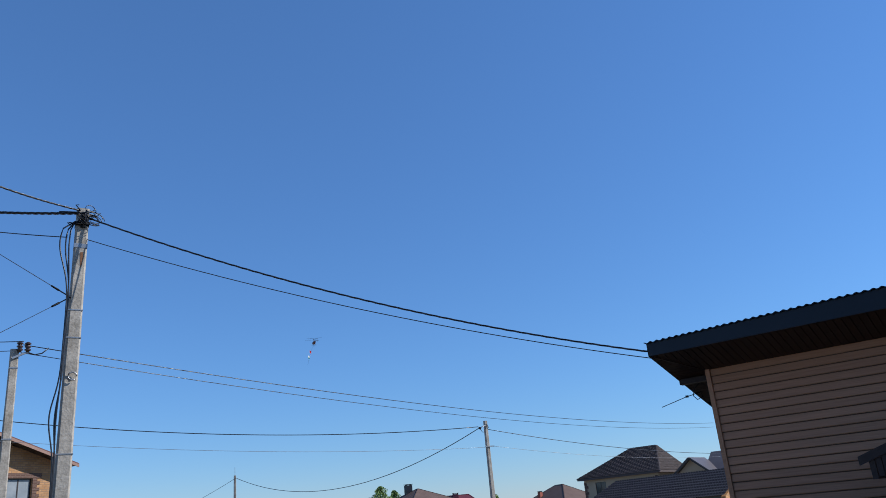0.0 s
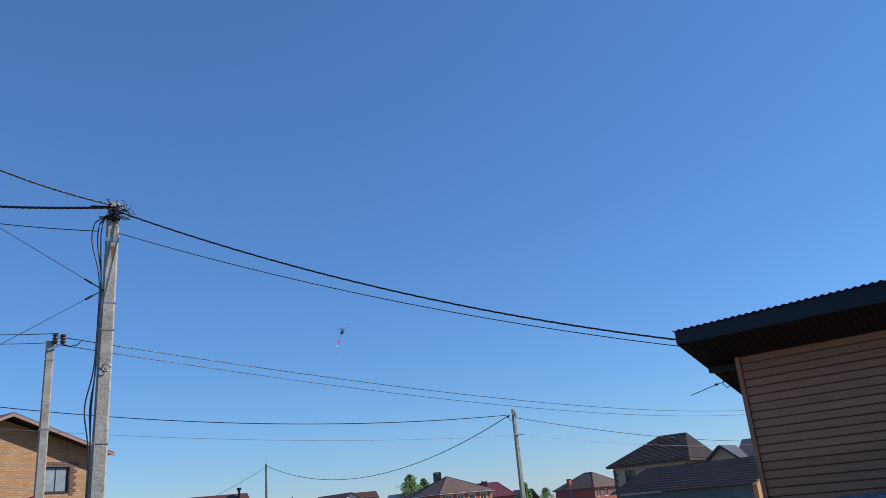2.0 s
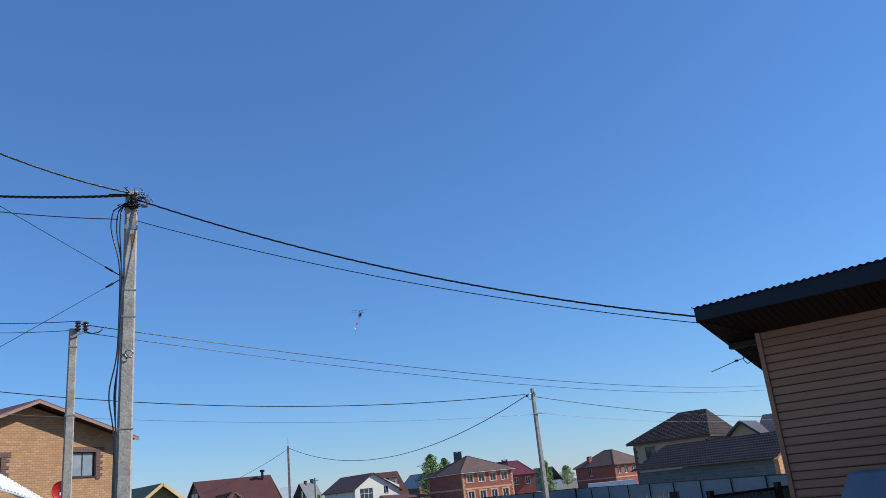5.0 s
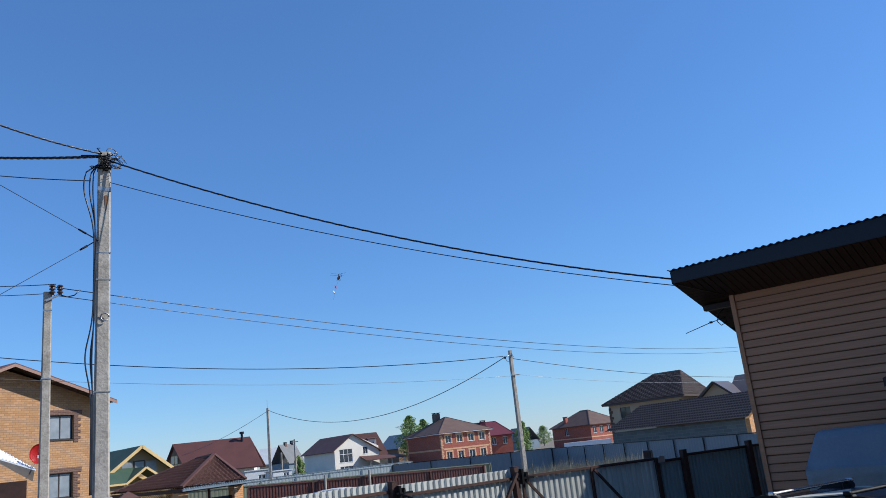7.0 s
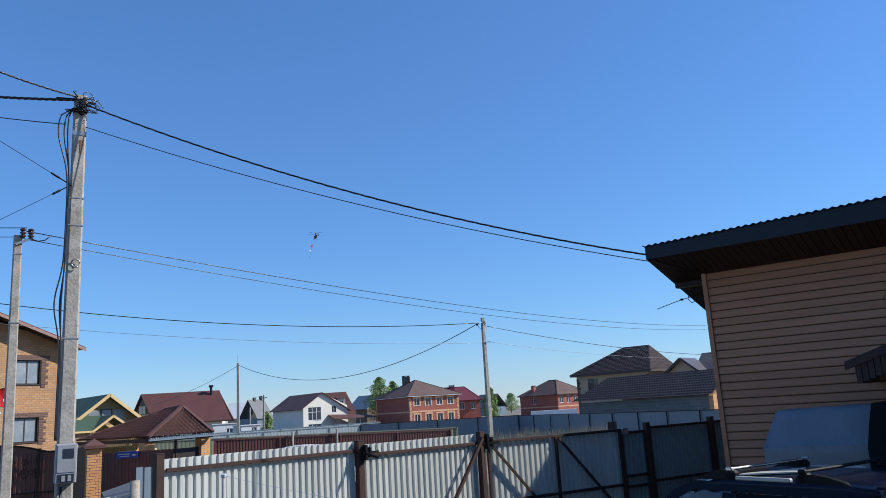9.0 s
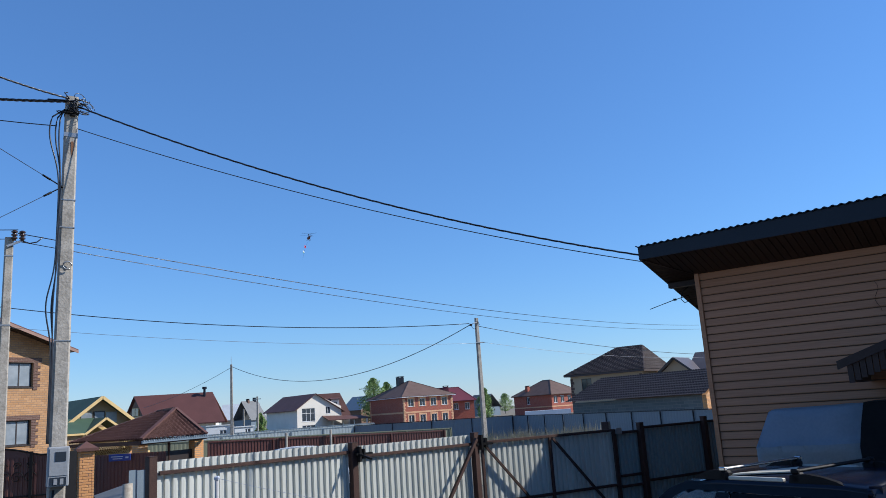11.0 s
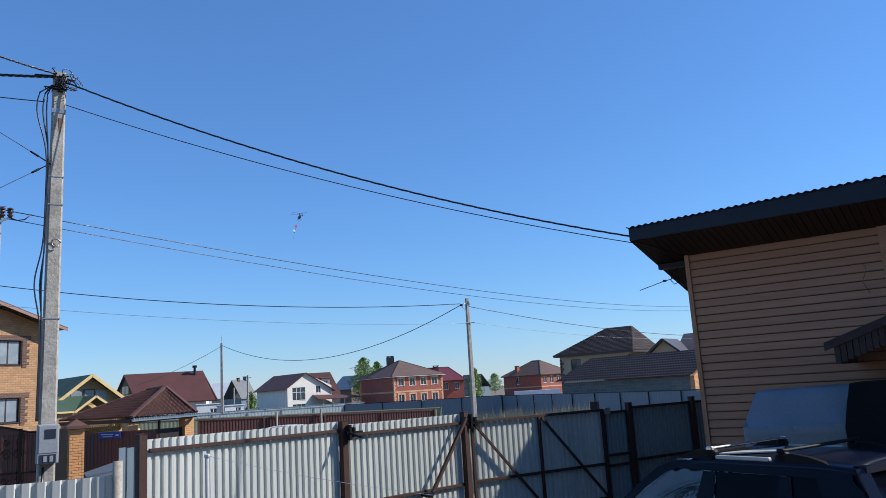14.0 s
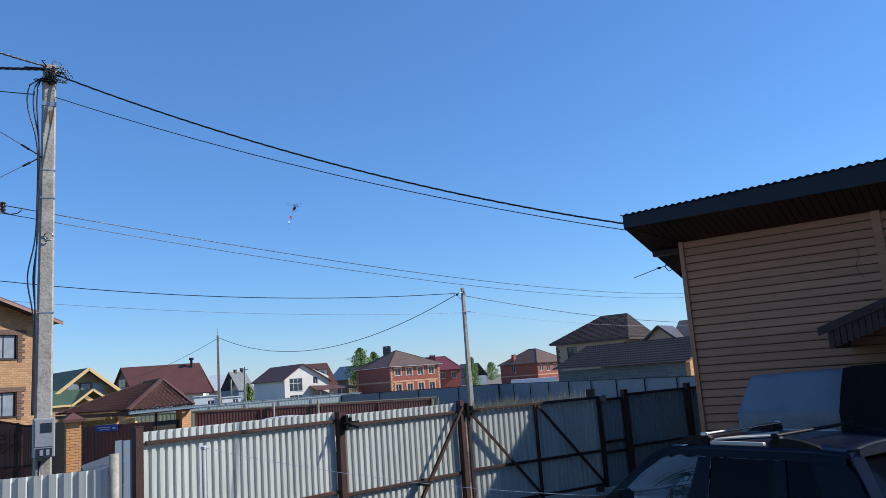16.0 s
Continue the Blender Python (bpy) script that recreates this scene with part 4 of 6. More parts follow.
bpy.context.view_layer.update()
HOME = wh.matrix_world.inverted()
part("wing_roof", slab(bmesh.new(), [rel(-10.6, 160, 7.2), rel(-8.36, 160, 7.2), rel(-7.5, 155.6, 2.1), rel(-10.2, 155.6, 2.3)], 0.12), ROOFBROWN, wh, "long brown roof over the wing")
part("wing_roof", slab(bmesh.new(), [rel(-10.6, 160, 7.2), rel(-8.36, 160, 7.2), rel(-7.6, 165, 2.3), rel(-10.6, 165, 2.3)], 0.12), ROOFBROWN, wh)
DM = HOME @ pose(*at(-9.0, 157.2), 0, 0, 10)
dorm = part("dormer", holed_wall(1.6, 3.4, 5.9, 0.2, [(0.4, 1.2, 3.9, 5.4)]), RENDERWHITE, wh)
dorm.matrix_basis = DM
wd = window(wh, 0.4, 3.9, 0.8, 1.5, WHITEPVC)
wd.matrix_basis = DM
o = part("dormer_roof", slab(bmesh.new(), [(-0.2, -0.3, 6.0), (1.8, -0.3, 6.0), (1.8, 2.4, 6.3), (-0.2, 2.4, 6.3)], 0.1), ROOFBROWN, wh)
o.matrix_basis = DM
part("porch_roof", slab(bmesh.new(), [rel(-9.7, 152.5, 2.9), rel(-6.9, 155, 2.5), rel(-6.2, 151, 2.0), rel(-9.2, 149.5, 2.0)], 0.12), ROOFBROWN, wh)
for az in (-8.9, -8.2, -7.4, -6.5):
    q = rel(az, 151.0, 0)
    part("porch_post", boxes((q.x - 0.09, q.x + 0.09, q.y - 0.09, q.y + 0.09, -0.3, 1.9)), RENDERWHITE, wh)
o = part("wing", boxes((0, 3.6, 0, 3.0, -0.3, 2.3)), RENDERWHITE, wh)
o.matrix_basis = HOME @ pose(*at(-9.0, 157.5), 0, 0, 8)

# dark red-brown roofed house
dk = empty("dark_roof_house", pose(*at(-22.5, 108), 0, 0, 14), "house with a large dark red-brown gable roof", "house")
W, D = 10.4, 8.0
fh = [(6.6, 7.8, 0.9, 2.3), (8.6, 9.6, 0.9, 2.3)]
part("wall", holed_wall(W, -0.3, 2.9, 0.3, fh), RENDERWHITE, dk)
for h in fh:
    window(dk, h[0], h[2], h[1] - h[0], 1.4, WHITEPVC)
part("slope", slab(bmesh.new(), [(2.2, -0.8, 2.9), (W + 1.2, -0.8, 2.9), (W - 0.6, D / 2, 6.9), (-0.2, D / 2, 6.9)], 0.15), ROOFDARKRED, dk, "dark red-brown metal roof slope")
part("slope", slab(bmesh.new(), [(-0.2, D / 2, 6.9), (W - 0.6, D / 2, 6.9), (W + 1.2, D + 0.6, 2.9), (-2.6, D + 0.8, 2.9)], 0.15), ROOFDARKRED, dk)
GA = pose(2.3, -0.4, 0, 0, 0, math.degrees(math.atan2(9.0, -4.7)))
o = part("gable", prism(bmesh.new(), ((0.2, -0.3), (9.6, -0.3), (9.6, 2.8), (4.95, 6.6), (0.2, 2.8)), -0.3, -0.1, lambda x, z, y: (x, y, z)), DARKWOOD, dk, "dark boarded gable")
o.matrix_basis = GA
for k in range(4):
    for z, h in ((3.0, 1.15), (4.3, 0.95)):
        if 0 < k < 3 or z < 4:
            o = part("gable_window", boxes((2.55 + k * 1.25, 3.6 + k * 1.25, -0.04, 0.0, z, z + h)), PANE, dk)
            o.matrix_basis = GA
            part("frame", boxes((2.47 + k * 1.25, 2.55 + k * 1.25, -0.06, 0.03, z, z + h), (2.47 + k * 1.25, 3.6 + k * 1.25, -0.06, 0.03, z + h, z + h + 0.09)), PALEWOOD, o)
part("wall", boxes((W - 0.3, W, 0.3, D, -0.3, 3.0), (0, W, D - 0.3, D, -0.3, 2.9)), RENDERWHITE, dk)
ck = part("flue", tube(bmesh.new(), [(W - 1.6, D / 2 - 0.6, 6.2), (W - 1.6, D / 2 - 0.6, 7.3)], 0.16, 12), FASCIA, dk, "dark metal flue")
part("cap", tube(bmesh.new(), [(W - 1.6, D / 2 - 0.6, 7.3), (W - 1.6, D / 2 - 0.6, 7.6)], 0.3, 12), FASCIA, ck)

# green-roofed house
gh = empty("green_roof_house", pose(*(at(-24.42, 70) - Vector((math.cos(radians(44)), math.sin(radians(44)), 0)) * 3.1), 0, 0, 44), "yellow wooden house with green roof and carved gable", "house")
W, D, EV, RG = 6.2, 10.0, 2.9, 5.35
part("wall", holed_wall(W, -0.3, EV, 0.2, []), PALEWOOD, gh)
part("gable", prism(bmesh.new(), ((0, EV), (W, EV), (W / 2, RG - 0.15)), 0, 0.2, lambda x, z, y: (x, y, z)), TANWOOD, gh, "tan boarded gable")
part("slope", slab(bmesh.new(), [(-0.7, -0.7, EV - 0.45), (W / 2, -0.7, RG), (W / 2, D, RG), (-0.7, D, EV - 0.45)], 0.1), ROOFGREEN, gh, "green roof slope")
part("slope", slab(bmesh.new(), [(W / 2, -0.7, RG), (W + 0.7, -0.7, EV - 0.45), (W + 0.7, D, EV - 0.45), (W / 2, D, RG)], 0.1), ROOFGREEN, gh, "green roof slope")
for s in (-1, 1):
    part("bargeboard", bar(bmesh.new(), (W / 2 + s * (W / 2 + 0.7), -0.76, EV - 0.55), (W / 2, -0.76, RG - 0.08), 0.10, 0.24), PALEWOOD, gh, "pale yellow bargeboard")
part("attic_window", boxes((2.65, 3.55, -0.06, -0.002, 3.25, 4.2)), DARKFRAME, gh)
part("attic_pane", boxes((2.75, 3.45, -0.075, -0.062, 3.35, 4.1)), CURTAIN, gh)
for x in (1.7, 3.65):
    part("shutter", boxes((x, x + 0.85, -0.05, -0.002, 3.25, 4.1)), CURTAIN, gh, "pale grey shutter")
part("porch_slope", slab(bmesh.new(), [(-2.6, -0.2, 3.68), (2.62, -0.2, 3.68), (1.06, -2.9, 2.52), (-2.6, -2.9, 2.58)], 0.1), ROOFGREEN, gh, "green porch roof")
part("porch_gable", slab(bmesh.new(), [(2.62, -0.2, 3.64), (2.62, -2.9, 3.62), (1.06, -2.9, 2.5), (1.06, -0.2, 2.5)], 0.1), ROOFGREEN, gh)
part("porch_gable", slab(bmesh.new(), [(2.62, -0.2, 3.64), (4.2, -0.2, 2.5), (4.2, -2.9, 2.5), (2.62, -2.9, 3.62)], 0.1), ROOFGREEN, gh)
for x in (1.06, 4.2):
    part("bargeboard", bar(bmesh.new(), (x, -2.96, 2.42), (2.62, -2.96, 3.55), 0.08, 0.17), PALEWOOD, gh)
part("eave_board", boxes((-2.6, 1.06, -2.98, -2.9, 2.38, 2.52)), PALEWOOD, gh)
part("porch_wall", boxes((-2.5, 4.0, -2.7, -2.55, -0.2, 2.38)), TANWOOD, gh)
for x in (-2.4, 1.0, 4.0):
    part("porch_post", boxes((x - 0.08, x + 0.08, -2.88, -2.72, -0.2, 2.45)), PALEWOOD, gh)
part("chimney", boxes((5.2, 5.9, 1.2, 1.9, 2.6, 3.9)), DKBRICK, gh)

# left yellow brick house
LH = empty("yellow_brick_house", along(at(-37.2, 41.0), at(-26.85, 45.33)), "two-storey yellow brick house with dark brick window trim", "house")
W = span(at(-37.2, 41.0), at(-26.85, 45.33))
LA, LBB = at(-37.2, 41.0), at(-26.85, 45.33)


def meet(a, b, az):
    """Where the bearing az crosses the line from a to b: distance along it, and range."""
    d = (Vector(b) - Vector(a)).normalized()
    t = math.tan(radians(az))
    s = (t * a[1] - a[0]) / (d.x - t * d.y)
    p = Vector(a) + d * s
    return s, math.hypot(p.x, p.y)


def up(r, el):
    return EYE_Z + r * math.tan(radians(el))


xa, ra = meet(LA, LBB, -32.42)
EV, RG = 6.95, up(ra, 8.1) + 0.05
wins = []
for a0, a1 in ((-29.85, -28.40), (-35.3, -33.85)):
    x0, r0 = meet(LA, LBB, a0)
    x1, r1 = meet(LA, LBB, a1)
    wins += [(x0, x1, up(r1, 3.2), up(r1, 4.75)), (x0, x1, up(r1, -0.42), up(r1, 1.12))]
part("wall", holed_wall(W, -0.3, EV, 0.4, wins), HBRICK, LH)
part("gable", prism(bmesh.new(), ((0, EV), (W, EV), (xa, RG - 0.25)), 0, 0.4, lambda x, z, y: (x, y, z)), HBRICK, LH)
part("wall", boxes((0, 0.4, 0.4, 10, -0.3, EV), (W - 0.4, W, 0.4, 10, -0.3, EV), (0.4, W - 0.4, 9.6, 10, -0.3, EV)), HBRICK, LH)
part("inner_floor", boxes((0.4, W - 0.4, 0.4, 9.6, 3.3, 3.5), (0.4, W - 0.4, 3.0, 3.2, 0, 3.3), (0.4, W - 0.4, 3.0, 3.2, 3.5, EV)), DARKWOOD, LH)
sl = (RG - EV) / (W - xa)
sl2 = (RG - EV) / xa
OV = 0.85
for xs, ss in ((W + 0.45, sl), (-0.45, sl2)):
    ze = EV - 0.45 * ss
    part("slope", slab(bmesh.new(), [(xa, -OV, RG), (xs, -OV, ze), (xs, 10.5, ze), (xa, 10.5, RG)], 0.07), ROOFDARKRED, LH, "dark brown roof slope")
    part("soffit", slab(bmesh.new(), [(xa, -OV + 0.03, RG - 0.08), (xs, -OV + 0.03, ze - 0.08), (xs, 0, ze - 0.08), (xa, 0, RG - 0.08)], 0.03), DARKFRAME, LH, "dark soffit")
    part("fascia", slab(bmesh.new(), [(xa, -OV - 0.02, RG - 0.06), (xs, -OV - 0.02, ze - 0.06), (xs, -OV + 0.02, ze - 0.06), (xa, -OV + 0.02, RG - 0.06)], 0.14), FASCIABROWN, LH, "brown fascia board")
for (x0, x1, z0, z1) in wins:
    wd = window(LH, x0, z0, x1 - x0, z1 - z0, DARKFRAME, 1, y=0.12, pane=CURTAIN)
    part("lintel", boxes((x0 - 0.45, x1 + 0.45, -0.03, -0.002, z1, z1 + 0.24)), DKBRICK, wd, "dark brick lintel")
    k, z = 0, z0 - 0.15
    while z < z1 - 0.05:
        e = 0.38 if k % 2 else 0.24
        part("trim_brick", boxes((x1, x1 + e, -0.03, -0.002, z, z + 0.14)), DKBRICK, wd)
        part("trim_brick", boxes((x0 - e, x0, -0.03, -0.002, z, z + 0.14)), DKBRICK, wd)
        z += 0.154
        k += 1
# its porch and red disc
rp = 36.0
porch = empty("white_porch", along(at(-35.5, rp), at(-30.6, rp)), "porch with a white ribbed roof on brown posts", "porch")
Wp = span(at(-35.5, rp), at(-30.6, rp))
RA, RB, RC, RD = Vector((0, -1.0, 4.7)), Vector((Wp, -1.0, 3.38)), Vector((Wp, 0, 3.43)), Vector((0, 0, 5.55))
part("roof", slab(bmesh.new(), [RA, RB, RC, RD], 0.06), WHITESHEET, porch, "white ribbed roof sheet")
for k in range(26):
    f = (k + 0.5) / 26
    part("rib", bar(bmesh.new(), RA.lerp(RB, f) + Vector((0, 0, 0.0)), RD.lerp(RC, f) + Vector((0, 0, 0.0)), 0.05), WHITESHEET, porch)
part("back_roof", slab(bmesh.new(), [RD, RC, RC + Vector((0, 1.5, -0.4)), RD + Vector((0, 1.5, -0.4))], 0.06), WHITESHEET, porch)
part("front", boxes((0.2, Wp - 0.3, -0.9, -0.8, 0, 3.0)), RUSTY, porch, "dark red-brown porch front")
disc = empty("satellite_dish", pose(*at(-30.38, 35.0, up(35.0, 2.45)), 90, 0, 32), "round red satellite dish on the house front", "dish")
bm = bmesh.new()
rings = []
for k in range(7):
    r = 0.34 * k / 6
    rings.append([bm.verts.new((r * math.cos(a * math.pi / 10), r * 1.12 * math.sin(a * math.pi / 10), 0.10 * (r / 0.34) ** 2)) for a in range(20)] if k else [bm.verts.new((0, 0, 0))])
for k in range(6):
    for a in range(20):
        if k == 0:
            bm.faces.new((rings[0][0], rings[1][a], rings[1][(a + 1) % 20]))
        else:
            bm.faces.new((rings[k][a], rings[k + 1][a], rings[k + 1][(a + 1) % 20], rings[k][(a + 1) % 20]))
bmesh.ops.solidify(bm, geom=bm.faces[:], thickness=0.015)
part("reflector", bm, REDPLASTIC, disc, "red dish with pale mark", True)
part("mark", boxes((-0.05, 0.12, -0.16, -0.05, 0.03, 0.034), (0.02, 0.14, 0.02, 0.12, 0.03, 0.034)), WHITEPVC, disc)
part("arm", bar(bmesh.new(), (0, 0, -0.02), (-0.3, -0.7, -0.6), 0.05), STEEL, disc)
part("mount", bar(bmesh.new(), (-0.3, -0.7, -0.6), (-0.35, -0.8, -4.5), 0.05), STEEL, disc)

# ---- street side: gates, pillar, carport ----
gp = [at(-33.0, 24.5), at(-27.0, 23.75)]
sg = empty("street_gate", along(*gp), "dark red-brown street gate with wrought iron scrolls", "gate")
Ws = span(*gp)
part("sheet", corrugated(Ws, 0.1, 1.95, 0.115, 0.015), BROWNSHEET, sg)
part("top_arch", tube(bmesh.new(), [(Ws * k / 16, -0.02, 2.0 + 0.22 * math.sin(math.pi * min(1, k / 16 * 1.15))) for k in range(17)], 0.025, 6), BLACKPLASTIC, sg, "arched iron top")
part("crown_sheet", prism(bmesh.new(), [(Ws * k / 16, 2.0 + 0.2 * math.sin(math.pi * min(1, k / 16 * 1.15))) for k in range(17)] + [(Ws, 1.95), (0, 1.95)], 0.0, 0.01, lambda x, z, y: (x, y, z)), BROWNSHEET, sg)
for z in (0.55, 0.95):
    part("rail", boxes((0, Ws, -0.05, -0.01, z, z + 0.04)), BLACKPLASTIC, sg)
for x in (0.02, Ws * 0.5, Ws * 0.78, Ws - 0.05):
    part("stile", boxes((x, x + 0.07, -0.06, 0.0, 0, 2.1)), BLACKPLASTIC, sg)
for cx in [Ws * 0.30 + 0.32 * k for k in range(5)]:
    for cz, r0 in ((0.78, 0.11), (1.45, 0.16), (1.75, 0.10)):
        pts = [(cx + (r0 * (1 - i / 26)) * math.cos(i * 0.42), -0.05, cz + (r0 * (1 - i / 26)) * math.sin(i * 0.42)) for i in range(22)]
        part("scroll", tube(bmesh.new(), pts, 0.012, 5), BLACKPLASTIC, sg, "", True)
pm = pose(*at(-25.12, 25.0), 0, 0, 32)
pil = empty("brick_pillar", pm, "orange brick gate pillar with a dark cap", "pillar")
core = part("shaft", boxes((-0.178, 0.178, -0.178, 0.178, -0.1, 1.98)), MORTAR, pil, "brick shaft with pale joints")
LONG_BRICK = mesh_of("brick", boxes((0.0, 0.238, -0.03, 0.03, -0.0325, 0.0325), bevel=0.004), PBRICK)
CUT_BRICK = mesh_of("brick", boxes((0.0, 0.070, -0.03, 0.03, -0.0325, 0.0325), bevel=0.004), PBRICK)
for k in range(26):
    for s in range(4):
        for mesh, x in ((LONG_BRICK, -0.192), (CUT_BRICK, 0.056)) if k % 2 else ((CUT_BRICK, -0.192), (LONG_BRICK, -0.112)):
            b = new("brick", mesh)
            b.parent = core
            b.matrix_basis = pose(0, 0, 0.04 + 0.0755 * k, 0, 0, 90 * s) @ pose(x, -0.162, 0)

part("cap", slab(bmesh.new(), [(-0.3, -0.3, 2.06), (0.3, -0.3, 2.06), (0.3, 0.3, 2.06), (-0.3, 0.3, 2.06)], 0.08), ROOFBROWN, pil, "brown metal cap")
bm = bmesh.new()
c = [bm.verts.new(p) for p in ((-0.28, -0.28, 2.06), (0.28, -0.28, 2.06), (0.28, 0.28, 2.06), (-0.28, 0.28, 2.06))]
tp = bm.verts.new((0, 0, 2.25))
for k in range(4):
    bm.faces.new((c[k], c[(k + 1) % 4], tp))
bm.faces.new(c[::-1])
part("cap_peak", bm, ROOFBROWN, pil)
fb = [at(-24.6, 26.4), at(-20.2, 25.2)]
bf = empty("brown_fence", along(*fb), "dark red-brown profiled fence with a blue plate", "fence")
part("sheet", corrugated(span(*fb), 0.05, 1.80, 0.115, 0.015), BROWNSHEET, bf)
sign = empty("street_sign", along(at(-23.75, 26.08), at(-22.2, 25.62), 1.60), "small blue enamel street plate with unreadable text", "sign")
part("plate", boxes((0, 0.73, -0.02, 0.0, 0, 0.20), bevel=0.006), BLUESIGN, sign)
part("text_bar", boxes((0.08, 0.48, -0.026, -0.021, 0.115, 0.14)), SIGNTEXT, sign)
part("text_bar", boxes((0.14, 0.46, -0.026, -0.021, 0.055, 0.078)), SIGNTEXT, sign)
part("text_bar", boxes((0.56, 0.66, -0.026, -0.021, 0.07, 0.12)), SIGNTEXT, sign)
dw = solid("wicket_door", boxes((0, 0.75, 0, 0.05, 0, 2.02)), BLACKPLASTIC, "dark closed wicket door by the pillar", "door", m=along(at(-27.0, 24.0), at(-25.4, 24.6)))

# carport with a tiled hip roof
CA, CB = at(-21.81, 31.0), at(-17.60, 32.5)
cp = empty("carport", pose(CA.x, CA.y, 0), "open carport with a brown metal tile hip roof on brick pillars", "carport")
EVC = 2.09


def tiled_slope(parent, corners, mat=None, label="brown metal roof tiles", wave=0.19, high=0.022, step=1.5):
    """A metal tile slope: a waved sheet laid over the polygon (eave a, b; ridge c, d)."""
    a, b, c2, d2 = [Vector(p) for p in corners]
    nx, ny = max(8, int((b - a).length / wave) * 4), max(4, int((d2 - a).length / 0.35) * 3)
    nrm = (b - a).cross(d2 - a).normalized()
    if nrm.z < 0:
        nrm = -nrm
    bm = bmesh.new()
    rows = []
    for j in range(ny + 1):
        v = j / ny
        p, q = a.lerp(d2, v), b.lerp(c2, v)
        row = []
        for i in range(nx + 1):
            u = i / nx
            s = p.lerp(q, u)
            t = (s - a).dot((b - a).normalized())
            row.append(bm.verts.new(s + nrm * (high * math.sin(2 * math.pi * t / wave) + step * high * (1 - (j % 3) / 3.0))))
        rows.append(row)
    for j in range(ny):
        for i in range(nx):
            bm.faces.new((rows[j][i], rows[j][i + 1], rows[j + 1][i + 1], rows[j + 1][i]))
    bmesh.ops.solidify(bm, geom=bm.faces[:], thickness=0.02)
    return part("slope", bm, mat or ROOFBROWN, parent, label, step < 2)


e0 = Vector((0, 0, EVC))
e1 = at(-17.60, 32.5, EVC + 0.03) - CA
e3 = at(-26.15, 37.0, EVC - 0.01) - CA
e2 = e1 + e3 - Vector((0, 0, EVC))
ap0, ap1 = at(-19.62, 34.0, 3.20) - CA, at(-20.70, 38.0, 3.20) - CA
tiled_slope(cp, (e0, e1, ap0, ap0), high=0.036)
tiled_slope(cp, (e3, e0, ap0, ap1), high=0.036)
tiled_slope(cp, (e1, e2, ap1, ap0))
tiled_slope(cp, (e2, e3, ap1, ap1))
bm = bmesh.new()
for p, q in ((e0, ap0), (e1, ap0), (e2, ap1), (e3, ap1), (ap0, ap1)):
    bar(bm, Vector(p) + Vector((0, 0, 0.05)), Vector(q) + Vector((0.002, 0, 0.05)), 0.14, 0.08)
part("ridge_cap", bm, ROOFBROWN, cp, "brown ridge cap")
DN = Vector((0, 0, -0.09))
for p, q in ((e0, e1), (e3, e0), (e1, e2)):
    part("fascia", bar(bmesh.new(), p + DN, q + DN, 0.04, 0.14), RUSTY, cp)
fx = (e1 - e0).normalized()
fo = Vector((fx.y, -fx.x, 0)) * 0.07
part("gutter", bar(bmesh.new(), e0 + DN * 0.8 + fo, e1 + DN * 0.8 + fo, 0.09), GREYBLUE, cp, "grey gutter")
for k in range(28):
    c = e0.lerp(e1, (k + 0.5) / 28) + fo * 1.6 + Vector((0, 0, -0.02))
    part("drip_tile", boxes((c.x - 0.025, c.x + 0.025, c.y - 0.02, c.y + 0.02, c.z - 0.025, c.z + 0.025)), PALEGREY, cp)
turn = math.atan2(fx.y, fx.x)
mid = (e0 + e1 + e2 + e3) / 4
for e in (e0, e1, e2, e3):
    c = e.lerp(mid, 0.14)
    pl = part("pillar", boxes((-0.2, 0.2, -0.2, 0.2, -0.1, EVC - 0.14)), YBRICK, cp, "orange brick pillar")
    pl.matrix_basis = pose(c.x, c.y, 0, 0, 0, math.degrees(turn))
for name, p, q, z, mt in (("gate_leaf", e0, e1, 1.62, DARKFRAME), ("back_wall", e3, e2, 1.75, DARKWOOD)):
    a2, b2 = p.lerp(mid, 0.14), q.lerp(mid, 0.14)
    part(name, bar(bmesh.new(), (a2.x, a2.y, z / 2), (b2.x, b2.y, z / 2), 0.05, z), mt, cp)
c = e0.lerp(mid, 0.14).lerp(e1.lerp(mid, 0.14), 0.5)
part("middle_post", boxes((c.x - 0.04, c.x + 0.04, c.y - 0.04, c.y + 0.04, 0, EVC - 0.14)), RUSTY, cp)
lat = empty("lattice_screen", along(at(-25.3, 36.0), at(-21.8, 38.0), 1.55), "diamond lattice screen of pale wood", "screen")
Wl = span(at(-25.3, 36.0), at(-21.8, 38.0))
for k in range(int(Wl / 0.12)):
    x = 0.12 * k
    part("slat", bar(bmesh.new(), (x, 0, 0), (x + 0.5, 0, 0.5), 0.022), PALEWOOD, lat)
    part("slat", bar(bmesh.new(), (x + 0.5, 0.02, 0), (x, 0.02, 0.5), 0.022), PALEWOOD, lat)
part("rail", boxes((0, Wl + 0.5, -0.03, 0.05, -1.6, 0.0), (0, Wl + 0.5, -0.03, 0.05, 0.5, 0.56)), PALEWOOD, lat)

